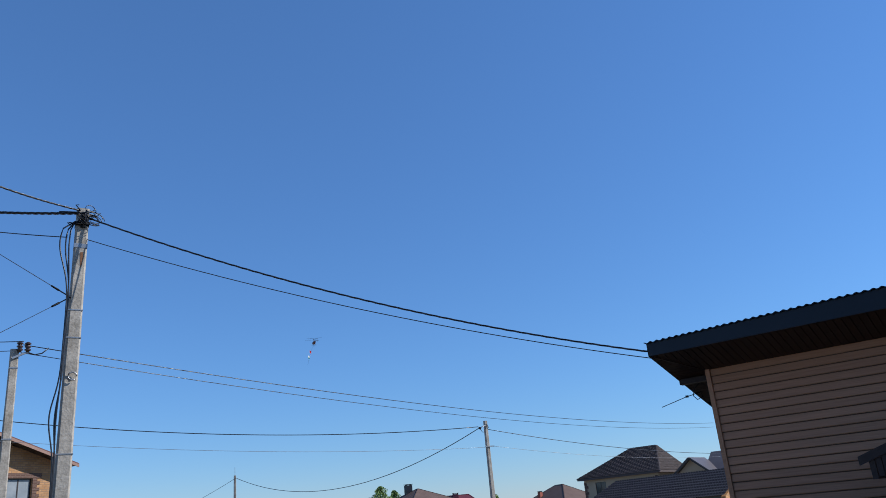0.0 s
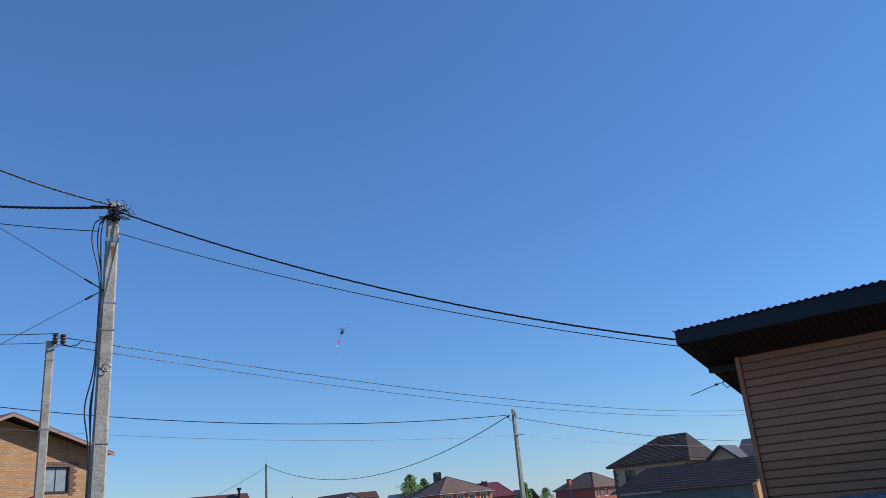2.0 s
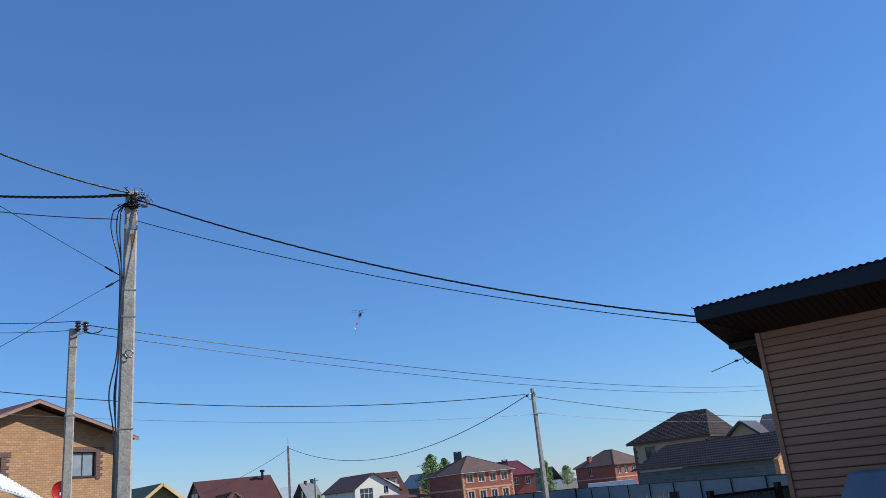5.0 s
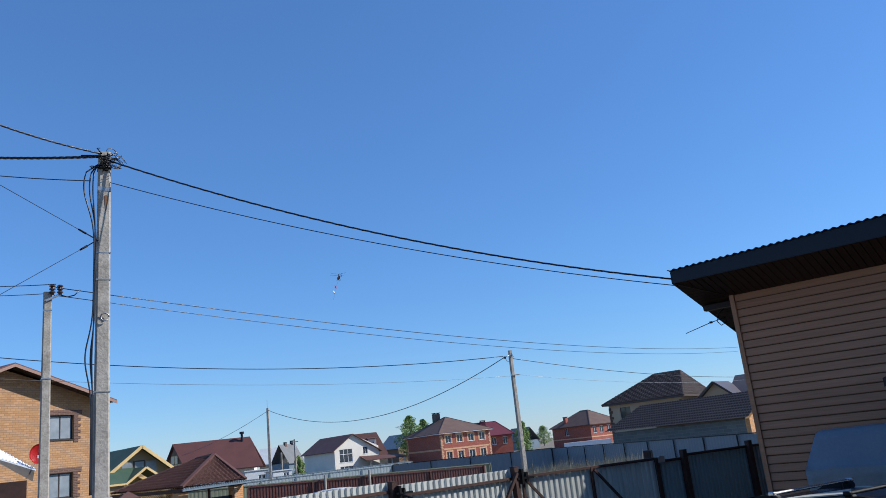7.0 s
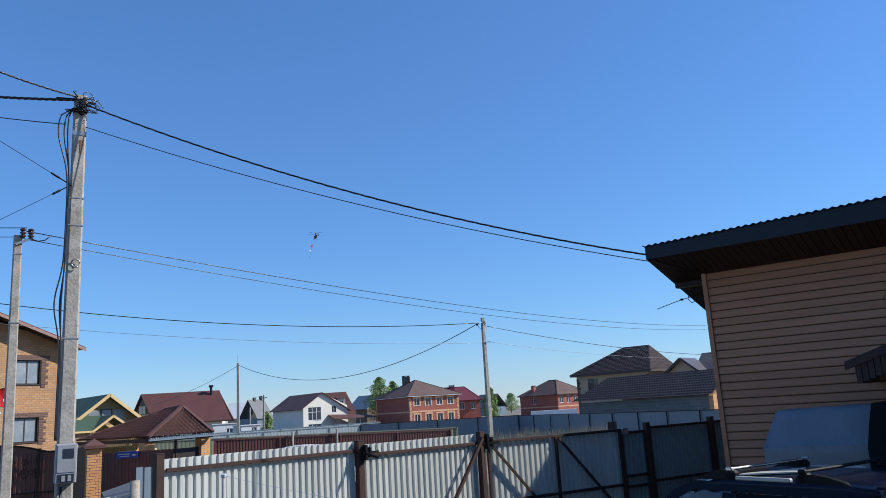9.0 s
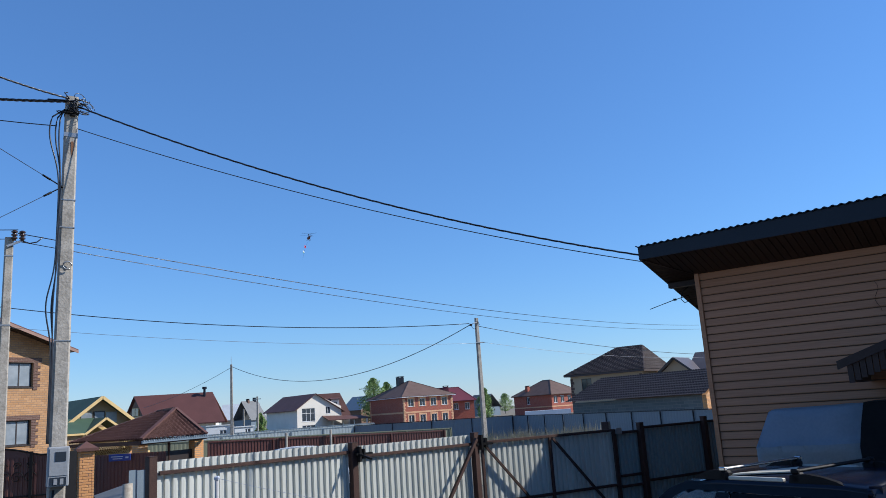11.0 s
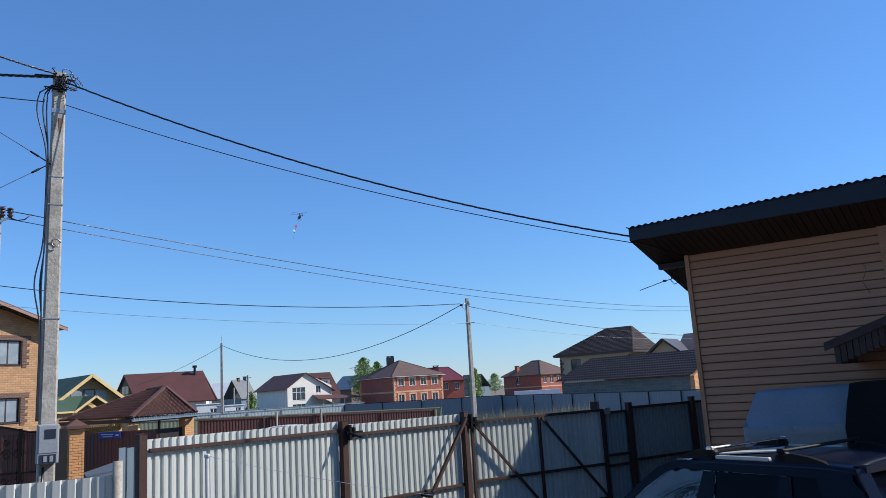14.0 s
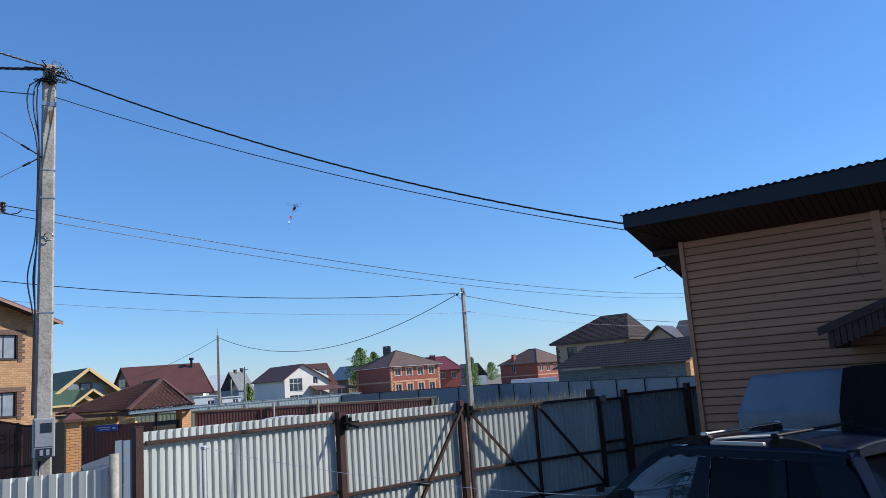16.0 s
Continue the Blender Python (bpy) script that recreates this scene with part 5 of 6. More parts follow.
# ---- fences beyond the lane ----
def plain_fence(name, a, b, top, sheet, label, step, pitch=0.2, post_mat=None, rise=0.0, lift=0.0):
    n = span(a, b)
    f = empty(name, along(a, b), label, "fence", "lane fences")
    k = max(1, round(n / step))
    s = n / k
    for i in range(k):
        o = part("sheet", corrugated(s - 0.02, -0.1, top, pitch, 0.02 if pitch < 0.2 else 0.008), sheet, f)
        o.location = (i * s + 0.01, 0, rise * i / k)
    for i in range(k + 1):
        part("post", boxes((i * s - 0.025, i * s + 0.025, -0.08, -0.03, -0.1, top + lift + rise * min(i, k - 1) / k)), post_mat or sheet, f)
    part("cap_rail", bar(bmesh.new(), (0, -0.0, top + 0.03), (n, 0.0, top + 0.03 + rise), 0.06, 0.05), post_mat or sheet, f)
    return f


plain_fence("brown_fence", at(-17.5, 31.0), at(-1.0, 34.0), 1.83, BROWNSHEET, "long low red-brown profiled fence", 2.5, 0.115, rise=-0.27)
for az in (-12.2, -9.1):
    r = meet(at(-17.5, 31.0), at(-1.0, 34.0), az)[1] - 0.15
    solid("pale_post", tube(bmesh.new(), [(0, 0, -0.1), (0, 0, 1.98)], 0.045, 8), CONCRETE, "short pale round post before the brown fence", "post", "pale posts", m=pose(*at(az, r)))
solid("pale_post", tube(bmesh.new(), [(0, 0, -0.1), (0, 0, 1.80)], 0.05, 8), CONCRETE, "short pale round post before the brown fence", "post", "pale posts", m=pose(*at(-16.2, 32.0)))
plain_fence("olive_fence", at(-21.5, 43.0), at(-0.5, 47.0), 1.74, OLIVE, "olive green sheet fence along the lane", 3.0, 0.2, rise=-0.40)
plain_fence("grey_fence", at(-7.4, 62.0), at(4.0, 58.5), 1.68, GREYBLUE, "grey-blue sheet fence with dark posts", 2.9, 0.25, FASCIA)
plain_fence("grey_fence", at(4.0, 58.5), at(19.0, 37.0), 1.66, GREYBLUE, "grey-blue sheet fence with dark posts", 2.6, 0.25, FASCIA)
plain_fence("pale_fence", at(-19.0, 58.0), at(-7.4, 62.0), 1.64, PALEGREY, "sunlit pale grey sheet fence", 2.6, 0.25, GREYBLUE)
plain_fence("pale_fence", at(-18.0, 70.0), at(-6.0, 76.0), 1.66, PALEGREY, "sunlit pale grey sheet fence", 3.0, 0.25, GREYBLUE)

# ---- beige house and long garage ----
BA, BB = at(8.35, 88.0), at(13.35, 84.5)
bh = empty("beige_house", along(BA, BB), "two-storey beige house with a brown-grey tiled hip roof", "house")
WB, DB = span(BA, BB), 7.4
shell(bh, WB, DB, 5.1, RENDERBEIGE, [(1.3, 2.5, 3.5, 4.75)], right_holes=[(1.6, 2.8, 3.4, 4.6)])
window(bh, 1.3, 3.5, 1.2, 1.25, DARKFRAME)
quoins(bh, 0, 0, 0.2, 5.0, DKBRICK)
quoins_right(bh, WB, 0, 0.2, 5.0, DKBRICK)
hip_roof(bh, WB, DB, 5.22, 7.95, 0.55, ROOFGREY, "brown-grey tiled roof slope", ridge_at=(WB * 0.50, WB * 0.87))
VO = 0.55
tiled_slope(bh, ((-VO, -VO, 5.26), (WB + VO, -VO, 5.26), (WB * 0.87, DB / 2 - 0.02, 7.99), (WB * 0.50, DB / 2 - 0.02, 7.99)), ROOFGREY, "brown-grey tiled roof slope", 0.30, 0.014, 4.0)
tiled_slope(bh, ((WB + VO, -VO, 5.26), (WB + VO, DB + VO, 5.26), (WB * 0.87 + 0.02, DB / 2, 7.99), (WB * 0.87 + 0.02, DB / 2, 7.99)), ROOFGREY, "brown-grey tiled roof hip", 0.30, 0.012, 4.0)
WC = along(BA, BB) @ pose(WB + 1.7, 0.9, 0)
wing = empty("beige_house_wing", WC, "small gabled wing of the beige house", "house")
part("wall", boxes((0, 3.4, 0, 4, -0.3, 4.6)), RENDERBEIGE, wing)
part("gable", prism(bmesh.new(), ((0, 4.6), (3.4, 4.6), (1.7, 6.0)), 0, 0.3, lambda x, z, y: (x, y, z)), RENDERBEIGE, wing)
part("slope", slab(bmesh.new(), [(-0.5, -0.5, 4.42), (1.7, -0.5, 6.2), (1.7, 4, 6.2), (-0.5, 4, 4.42)], 0.12), ROOFDARK, wing)
part("slope", slab(bmesh.new(), [(1.7, -0.5, 6.2), (3.9, -0.5, 4.42), (3.9, 4, 4.42), (1.7, 4, 6.2)], 0.12), ROOFDARK, wing)
for s in (-1, 1):
    part("bargeboard", bar(bmesh.new(), (1.7 + s * 2.2, -0.55, 4.34), (1.7, -0.55, 6.12), 0.08, 0.2), DARKFRAME, wing)
part("rear_roof", slab(bmesh.new(), [(2.0, 2.2, 4.7), (9.0, 2.2, 4.7), (9.0, 5.5, 6.75), (2.0, 5.5, 6.75)], 0.12), ROOFDARK, wing)
part("rear_wall", boxes((2.9, 8.8, 4.1, 6.5, -0.3, 4.9)), RENDERBEIGE, wing)
garage = empty("grey_garage", along(at(8.35, 58), at(17.2, 52.2)), "long low block garage under a dark tiled roof", "garage")
Wg = span(at(8.35, 58), at(17.2, 52.2))
part("wall", holed_wall(Wg, -0.3, 2.3, 0.3, []), GREYBLOCK, garage)
part("wall", boxes((0, 0.3, 0.3, 5.5, -0.3, 2.3), (0.3, Wg, 5.2, 5.5, -0.3, 2.3)), GREYBLOCK, garage)
part("end_wall", prism(bmesh.new(), ((0.0, -0.3), (5.5, -0.3), (5.5, 2.3), (2.6, 3.7), (0, 2.3)), Wg, Wg + 0.3, lambda y, z, x: (x, y, z)), YBRICK, garage, "yellow brick end wall")


tiled_slope(garage, ((-0.3, -0.5, 2.38), (Wg + 0.5, -0.5, 2.34), (Wg + 0.5, 2.7, 3.95), (0.7, 2.7, 3.95)), ROOFDARK, "dark grey-brown tiled roof slope", 0.20, 0.015, 4.0)
part("slope", slab(bmesh.new(), [(0.7, 2.7, 3.95), (Wg + 0.5, 2.7, 3.95), (Wg + 0.5, 5.9, 2.2), (-0.3, 5.9, 2.2)], 0.08), ROOFDARK, garage)

# ---- trees and weeds ----
def tree(az, r, h, w, label, seed):
    rg = random.Random(seed)
    e = empty("tree", pose(*at(az, r)), label, "tree", "far trees")
    tr = bmesh.new()
    tube(tr, [(0, 0, -0.2), (0.1, 0, h * 0.4), (0, 0.1, h * 0.75), (0, 0, h * 0.95)], 0.16 * h / 8, 8, 0.03)
    tips = []
    for k in range(16):
        z = h * rg.uniform(0.25, 0.85)
        a = rg.uniform(0, 6.28)
        ln = w * 0.5 * rg.uniform(0.5, 1.0) * (1.15 - z / h)
        tip = Vector((math.cos(a) * ln, math.sin(a) * ln, z + ln * 0.6))
        tube(tr, [(0, 0, z), tip * 0.5 + Vector((0, 0, z * 0.5)), tip], 0.05, 5, 0.015)
        tips.append(tip)
    part("trunk", tr, BARK, e)
    verts, faces = [], []
    for k in range(8500):
        z = h * (0.12 + 0.9 * rg.random() ** 0.8)
        f = z / h
        prof = min(1.0, f / 0.30) * max(0.0, 1.03 - f) ** 0.55
        a = rg.uniform(0, 6.28)
        lump = 0.74 + 0.95 * noise.noise((math.cos(a) * 1.8, math.sin(a) * 1.8, z * 1.1 + seed))
        rad = w * 0.5 * prof * lump * rg.random() ** 0.4
        c = Vector((math.cos(a) * rad, math.sin(a) * rad, z))
        s = 0.05 + 0.014 * h * rg.random()
        n1 = Vector((rg.gauss(0, 1), rg.gauss(0, 1), rg.gauss(0, 1))).normalized() * s
        n2 = n1.cross(Vector((rg.gauss(0, 1), rg.gauss(0, 1), rg.gauss(0, 1)))).normalized() * s * 0.6
        i = len(verts)
        verts += [c - n1, c + n2, c + n1, c - n2]
        faces.append((i, i + 1, i + 2, i + 3))
    me = bpy.data.meshes.new("crown")
    me.from_pydata(verts, [], faces)
    me.materials.append(LEAF)
    cr = new("crown", me)
    cr.parent = e
    tagged(cr, "leafy green crown", kind="stuff")
    return e


tree(-5.98, 160, 9.5, 9.6, "fresh green birch behind the red brick house", 1)
tree(-5.0, 172, 9.0, 7.4, "slim green birch behind the red brick house", 2)
tree(2.05, 120, 5.2, 4.2, "small green tree by the pole", 3)
tree(3.5, 260, 6.3, 9.0, "far green tree beyond the houses", 5)
tree(-13.95, 118, 3.7, 2.6, "small green tree by the white house", 6)


def weeds():
    rg = random.Random(9)
    verts, faces = [], []
    for k in range(2800):
        az = rg.uniform(1.8, 10.2)
        r = rg.uniform(19, 27)
        p = at(az, r)
        h = (1.72 + 0.28 * rg.random() ** 3) * (0.9 + 0.12 * noise.noise((p.x * 0.9, p.y * 0.9, 0)))
        lean = Vector((rg.gauss(0, 0.12), rg.gauss(0, 0.12), 0))
        s = Vector((0.006 + 0.006 * rg.random(), 0, 0))
        i = len(verts)
        verts += [p - s, p + s, p + lean * 0.5 + Vector((0, 0, h * 0.7)) + s, p + lean * 1.6 + Vector((0, 0, h)), p + lean * 0.5 + Vector((0, 0, h * 0.7)) - s]
        faces.append((i, i + 1, i + 2, i + 3, i + 4))
    me = bpy.data.meshes.new("weeds")
    me.from_pydata(verts, [], faces)
    me.materials.append(DRYGRASS)
    return tagged(new("weeds", me), "tall dry straw-coloured weeds behind the gate", "weeds", kind="stuff")


weeds()

# ---- far things ----
def far_roof(az, r, w, eave, ridge, mat, wall, label, turn=0, d=8.0):
    e = empty("far_house", pose(*at(az, r), 0, 0, turn), label, "house", "far houses")
    part("wall", boxes((0, w, 0, d, -0.3, eave)), wall, e)
    part("slope", slab(bmesh.new(), [(-0.4, -0.4, eave - 0.1), (w + 0.4, -0.4, eave - 0.1), (w + 0.4, d / 2, ridge), (-0.4, d / 2, ridge)], 0.1), mat, e)
    part("slope", slab(bmesh.new(), [(-0.4, d / 2, ridge), (w + 0.4, d / 2, ridge), (w + 0.4, d + 0.4, eave - 0.1), (-0.4, d + 0.4, eave - 0.1)], 0.1), mat, e)
    return e


fg = far_roof(-14.6, 196, 5.0, 3.2, 7.7, GREYROOF, GREYBLUE, "distant dark house with a steep grey roof and chimneys", 62, 5.4)
chimney(fg, 1.8, 2.6, 5.8, 8.0, 0.6, DKBRICK)
chimney(fg, 4.3, 2.8, 6.4, 8.3, 0.6, FASCIA)
far_roof(-16.6, 230, 9.6, 3.7, 8.0, PALEROOF, RENDERBEIGE, "distant long building under a pale grey roof", 8, 9.0)
far_roof(-8.2, 210, 7, 4.0, 7.4, GREYBLUE, DARKWOOD, "distant wooden house with a grey roof", -40)
far_roof(0.75, 230, 6, 2.4, 6.1, GREYROOF, GREYBLUE, "distant low house with a grey roof", -40)
for a0, a1, r0, h0, lab in ((-15.72, -14.45, 92, 2.15, "small pale cabin with a dark window"), (-17.6, -16.0, 97, 2.45, "pale grey cabin with two windows")):
    cab = empty("cabin", along(at(a0, r0), at(a1, r0 + 0.8)), lab, "cabin", "far cabins")
    wc = span(at(a0, r0), at(a1, r0 + 0.8))
    part("wall", holed_wall(wc, -0.1, h0 - 0.1, 0.1, [(wc * 0.55, wc * 0.85, 1.0, 1.85)]), PALEROOF, cab)
    part("wall", boxes((0, 0.1, 0.1, 2.4, -0.1, h0 - 0.1), (wc - 0.1, wc, 0.1, 2.4, -0.1, h0 - 0.1), (0.1, wc - 0.1, 2.3, 2.4, -0.1, h0 - 0.1)), PALEROOF, cab)
    part("roof", boxes((-0.12, wc + 0.12, -0.12, 2.52, h0 - 0.1, h0)), PALEROOF, cab, "flat pale roof")
    window(cab, wc * 0.55, 1.0, wc * 0.30, 0.85, WHITEPVC)
solid("white_sheet_roof", boxes((0, 6.0, 0, 2, -0.7, 0.9)), WHITESHEET, "long white covered stack by the fence", "stack", m=pose(*at(4.9, 105, 0.62), 0, 0, -4))

p5 = concrete_pole("utility_pole", at(-14.15, 110), 5.9, 0.26, 0.2, "far slim concrete utility pole", 0)
part("crossarm", boxes((-0.5, 0.5, -0.05, 0.05, 5.5, 5.6)), STEEL, p5)
p6 = concrete_pole("utility_pole", at(-15.1, 125), 4.6, 0.26, 0.2, "far slim concrete utility pole", 0)

# ---- helicopter with banners ----
HP = at(-10.2, 720, EYE_Z + 720 * math.tan(radians(13.0)))
heli = empty("helicopter", pose(*HP, 0, 4, -68), "distant dark red helicopter towing two flags", "helicopter")
HR = surface("dark_red_paint", (0.06, 0.010, 0.012), (0.10, 0.016, 0.016), 0.5, 0, 2, 0.3, 0)
bm = bmesh.new()
secs = [(-5.5, 0.3, 0.5), (-4.6, 1.0, 1.1), (-2.5, 1.25, 1.5), (0.5, 1.25, 1.55), (2.4, 0.9, 1.1), (4.5, 0.35, 0.5), (6.2, 0.25, 0.4)]
rings = []
for x, w, h in secs:
    rings.append([bm.verts.new((x, w * math.cos(a * math.pi / 6), h * math.sin(a * math.pi / 6) + (0.5 if x > 3 else 0))) for a in range(12)])
for a, b in zip(rings, rings[1:]):
    for k in range(12):
        bm.faces.new((a[k], a[(k + 1) % 12], b[(k + 1) % 12], b[k]))
bm.faces.new(rings[0])
bm.faces.new(rings[-1][::-1])
bmesh.ops.recalc_face_normals(bm, faces=bm.faces)
part("fuselage", bm, HR, heli, "dark red rounded fuselage", True)
part("tail_fin", boxes((5.4, 6.6, -1.6, -1.5, 0, 2.0), (5.4, 6.6, 1.5, 1.6, 0, 2.0), (5.6, 6.4, -1.5, 1.5, 0.6, 0.7)), HR, heli)
part("mast", tube(bmesh.new(), [(-1, 0, 1.4), (-1, 0, 4.0)], 0.25, 8), BLACKPLASTIC, heli)
for z, ph in ((2.6, 0.2), (3.8, 0.9)):
    for k in range(3):
        a = ph + k * 2.0944
        part("rotor_blade", bar(bmesh.new(), (-1, 0, z), (-1 + 7.9 * math.cos(a), 7.9 * math.sin(a), z + 0.3), 0.42, 0.08), BLACKPLASTIC, heli)
for x in (-3.5, 1.0):
    for y in (-1.3, 1.3):
        w = part("wheel", tube(bmesh.new(), [(x, y - 0.12, -2.2), (x, y + 0.12, -2.2)], 0.4, 12), RUBBER, heli)
        part("strut", bar(bmesh.new(), (x, y * 0.7, -1.2), (x, y, -2.2), 0.12), STEEL, heli)
part("tow_rope", tube(bmesh.new(), [(0, 0, -1.5), (0.5, -2.8, -7), (1.5, -5.2, -14), (2.0, -6.6, -21)], 0.05, 5), BLACKPLASTIC, heli)


def flag(z, mats, name, yy):
    f = part(name, boxes((0.6, 6.0, yy - 0.02, yy + 0.02, z - 0.03, z)), mats[0], heli)
    hh = 2.4 / len(mats)
    for i, mt in enumerate(mats):
        bm = bmesh.new()
        for k in range(10):
            x0, x1 = 0.6 + k * 0.54, 0.6 + (k + 1) * 0.54
            y0, y1 = yy + 0.4 * math.sin(k * 0.9) - 0.25 * k, yy + 0.4 * math.sin((k + 1) * 0.9) - 0.25 * (k + 1)
            q = [bm.verts.new(p) for p in ((x0, y0, z - i * hh), (x1, y1, z - i * hh + 0.1), (x1, y1, z - (i + 1) * hh + 0.1), (x0, y0, z - (i + 1) * hh))]
            bm.faces.new(q)
        bmesh.ops.solidify(bm, geom=bm.faces[:], thickness=0.03)
        part("stripe", bm, mt, f)


FLAGGREEN = surface("green_cloth", (0.02, 0.25, 0.12), (0.03, 0.30, 0.15), 0.8, 0, 5, 1, 0)
flag(-8.0, [REDPLASTIC], "red_flag", -3.2)
flag(-12.8, [WHITEPVC, WHITEPVC, FLAGGREEN], "pale_flag", -4.8)

# ---- car ----
car = empty("car", pose(3.10, 8.33, 0, 0, 0, 123), "dark blue estate car with aluminium roof bars", "car")
# local axes: x forward, y to its left, z up
ROOF = 1.655


def lofted(rows):
    """Loft cross-sections (x, list of (y, z)) mirrored over y."""
    bm = bmesh.new()
    rings = []
    for x, prof in rows:
        full = [(y, z) for y, z in prof] + [(-y, z) for y, z in prof[::-1]]
        rings.append([bm.verts.new((x, y, z)) for y, z in full])
    n = len(rings[0])
    for a, b in zip(rings, rings[1:]):
        for k in range(n):
            bm.faces.new((a[k], a[(k + 1) % n], b[(k + 1) % n], b[k]))
    bm.faces.new(rings[0])
    bm.faces.new(rings[-1][::-1])
    bmesh.ops.recalc_face_normals(bm, faces=bm.faces)
    return bm


def low_section(x, w, top, bot=0.28, crown=0.0):
    return (x, [(w * 0.55, bot), (w * 0.96, bot + 0.06), (w, 0.62), (w * 0.985, 0.80), (w * 0.93, top), (w * 0.5, top + crown * 0.8), (0.02, top + crown)])


def flank(z):
    """Half width of the cabin at a height: the sides lean in towards the roof."""
    return 0.795 - 0.235 * (z - 1.0)


def cabin_panel(name, outline, s, mt, thick=0.03, inset=0.0, label=""):
    """A panel of the cabin's side, given by (x, z) corners on the leaning flank."""
    bm = bmesh.new()
    bm.faces.new([bm.verts.new((x, s * (flank(z) - inset), z)) for x, z in outline])
    bmesh.ops.solidify(bm, geom=bm.faces[:], thickness=thick)
    bmesh.ops.recalc_face_normals(bm, faces=bm.faces)
    return part(name, bm, mt, car, label)


part("body", lofted([low_section(-1.86, 0.70, 0.78), low_section(-1.80, 0.79, 0.98), low_section(-1.5, 0.84, 0.99), low_section(-0.6, 0.86, 0.98), low_section(0.5, 0.86, 0.98), low_section(1.15, 0.85, 0.98, 0.28, 0.03), low_section(1.7, 0.82, 0.92, 0.28, 0.04), low_section(2.05, 0.74, 0.78, 0.3, 0.03), low_section(2.18, 0.62, 0.62, 0.34)]), CARPAINT, car, "", True)
part("hood", slab(bmesh.new(), [(1.22, 0.74, 1.045), (2.02, 0.64, 0.90), (2.02, -0.64, 0.90), (1.22, -0.74, 1.045)], 0.03), CARPAINT, car)
# crowned roof skin with a soft shoulder and a lip at its rear
bm = bmesh.new()
g = []
for i in range(17):
    u = i / 16
    x = 0.46 - u * 1.94
    row = []
    for j in range(25):
        v = j / 12 - 1
        z = ROOF - 0.030 * v * v - 0.048 * abs(v) ** 9 - 0.09 * max(0, 0.22 - u) ** 2 * 20 - 0.035 * max(0, u - 0.86) * 7 * (u > 0.86)
        row.append(bm.verts.new((x - 0.05 * v * v * (1 if u > 0.9 else 0), v * 0.668, z)))
    g.append(row)
for i in range(16):
    for j in range(24):
        bm.faces.new((g[i][j], g[i][j + 1], g[i + 1][j + 1], g[i + 1][j]))
bmesh.ops.recalc_face_normals(bm, faces=bm.faces)
bmesh.ops.solidify(bm, geom=bm.faces[:], thickness=0.04)
part("roof", bm, CARPAINT, car, "dark blue roof", True)
part("headliner", boxes((-1.40, 0.30, -0.58, 0.58, ROOF - 0.14, ROOF - 0.12)), BLACKPLASTIC, car)
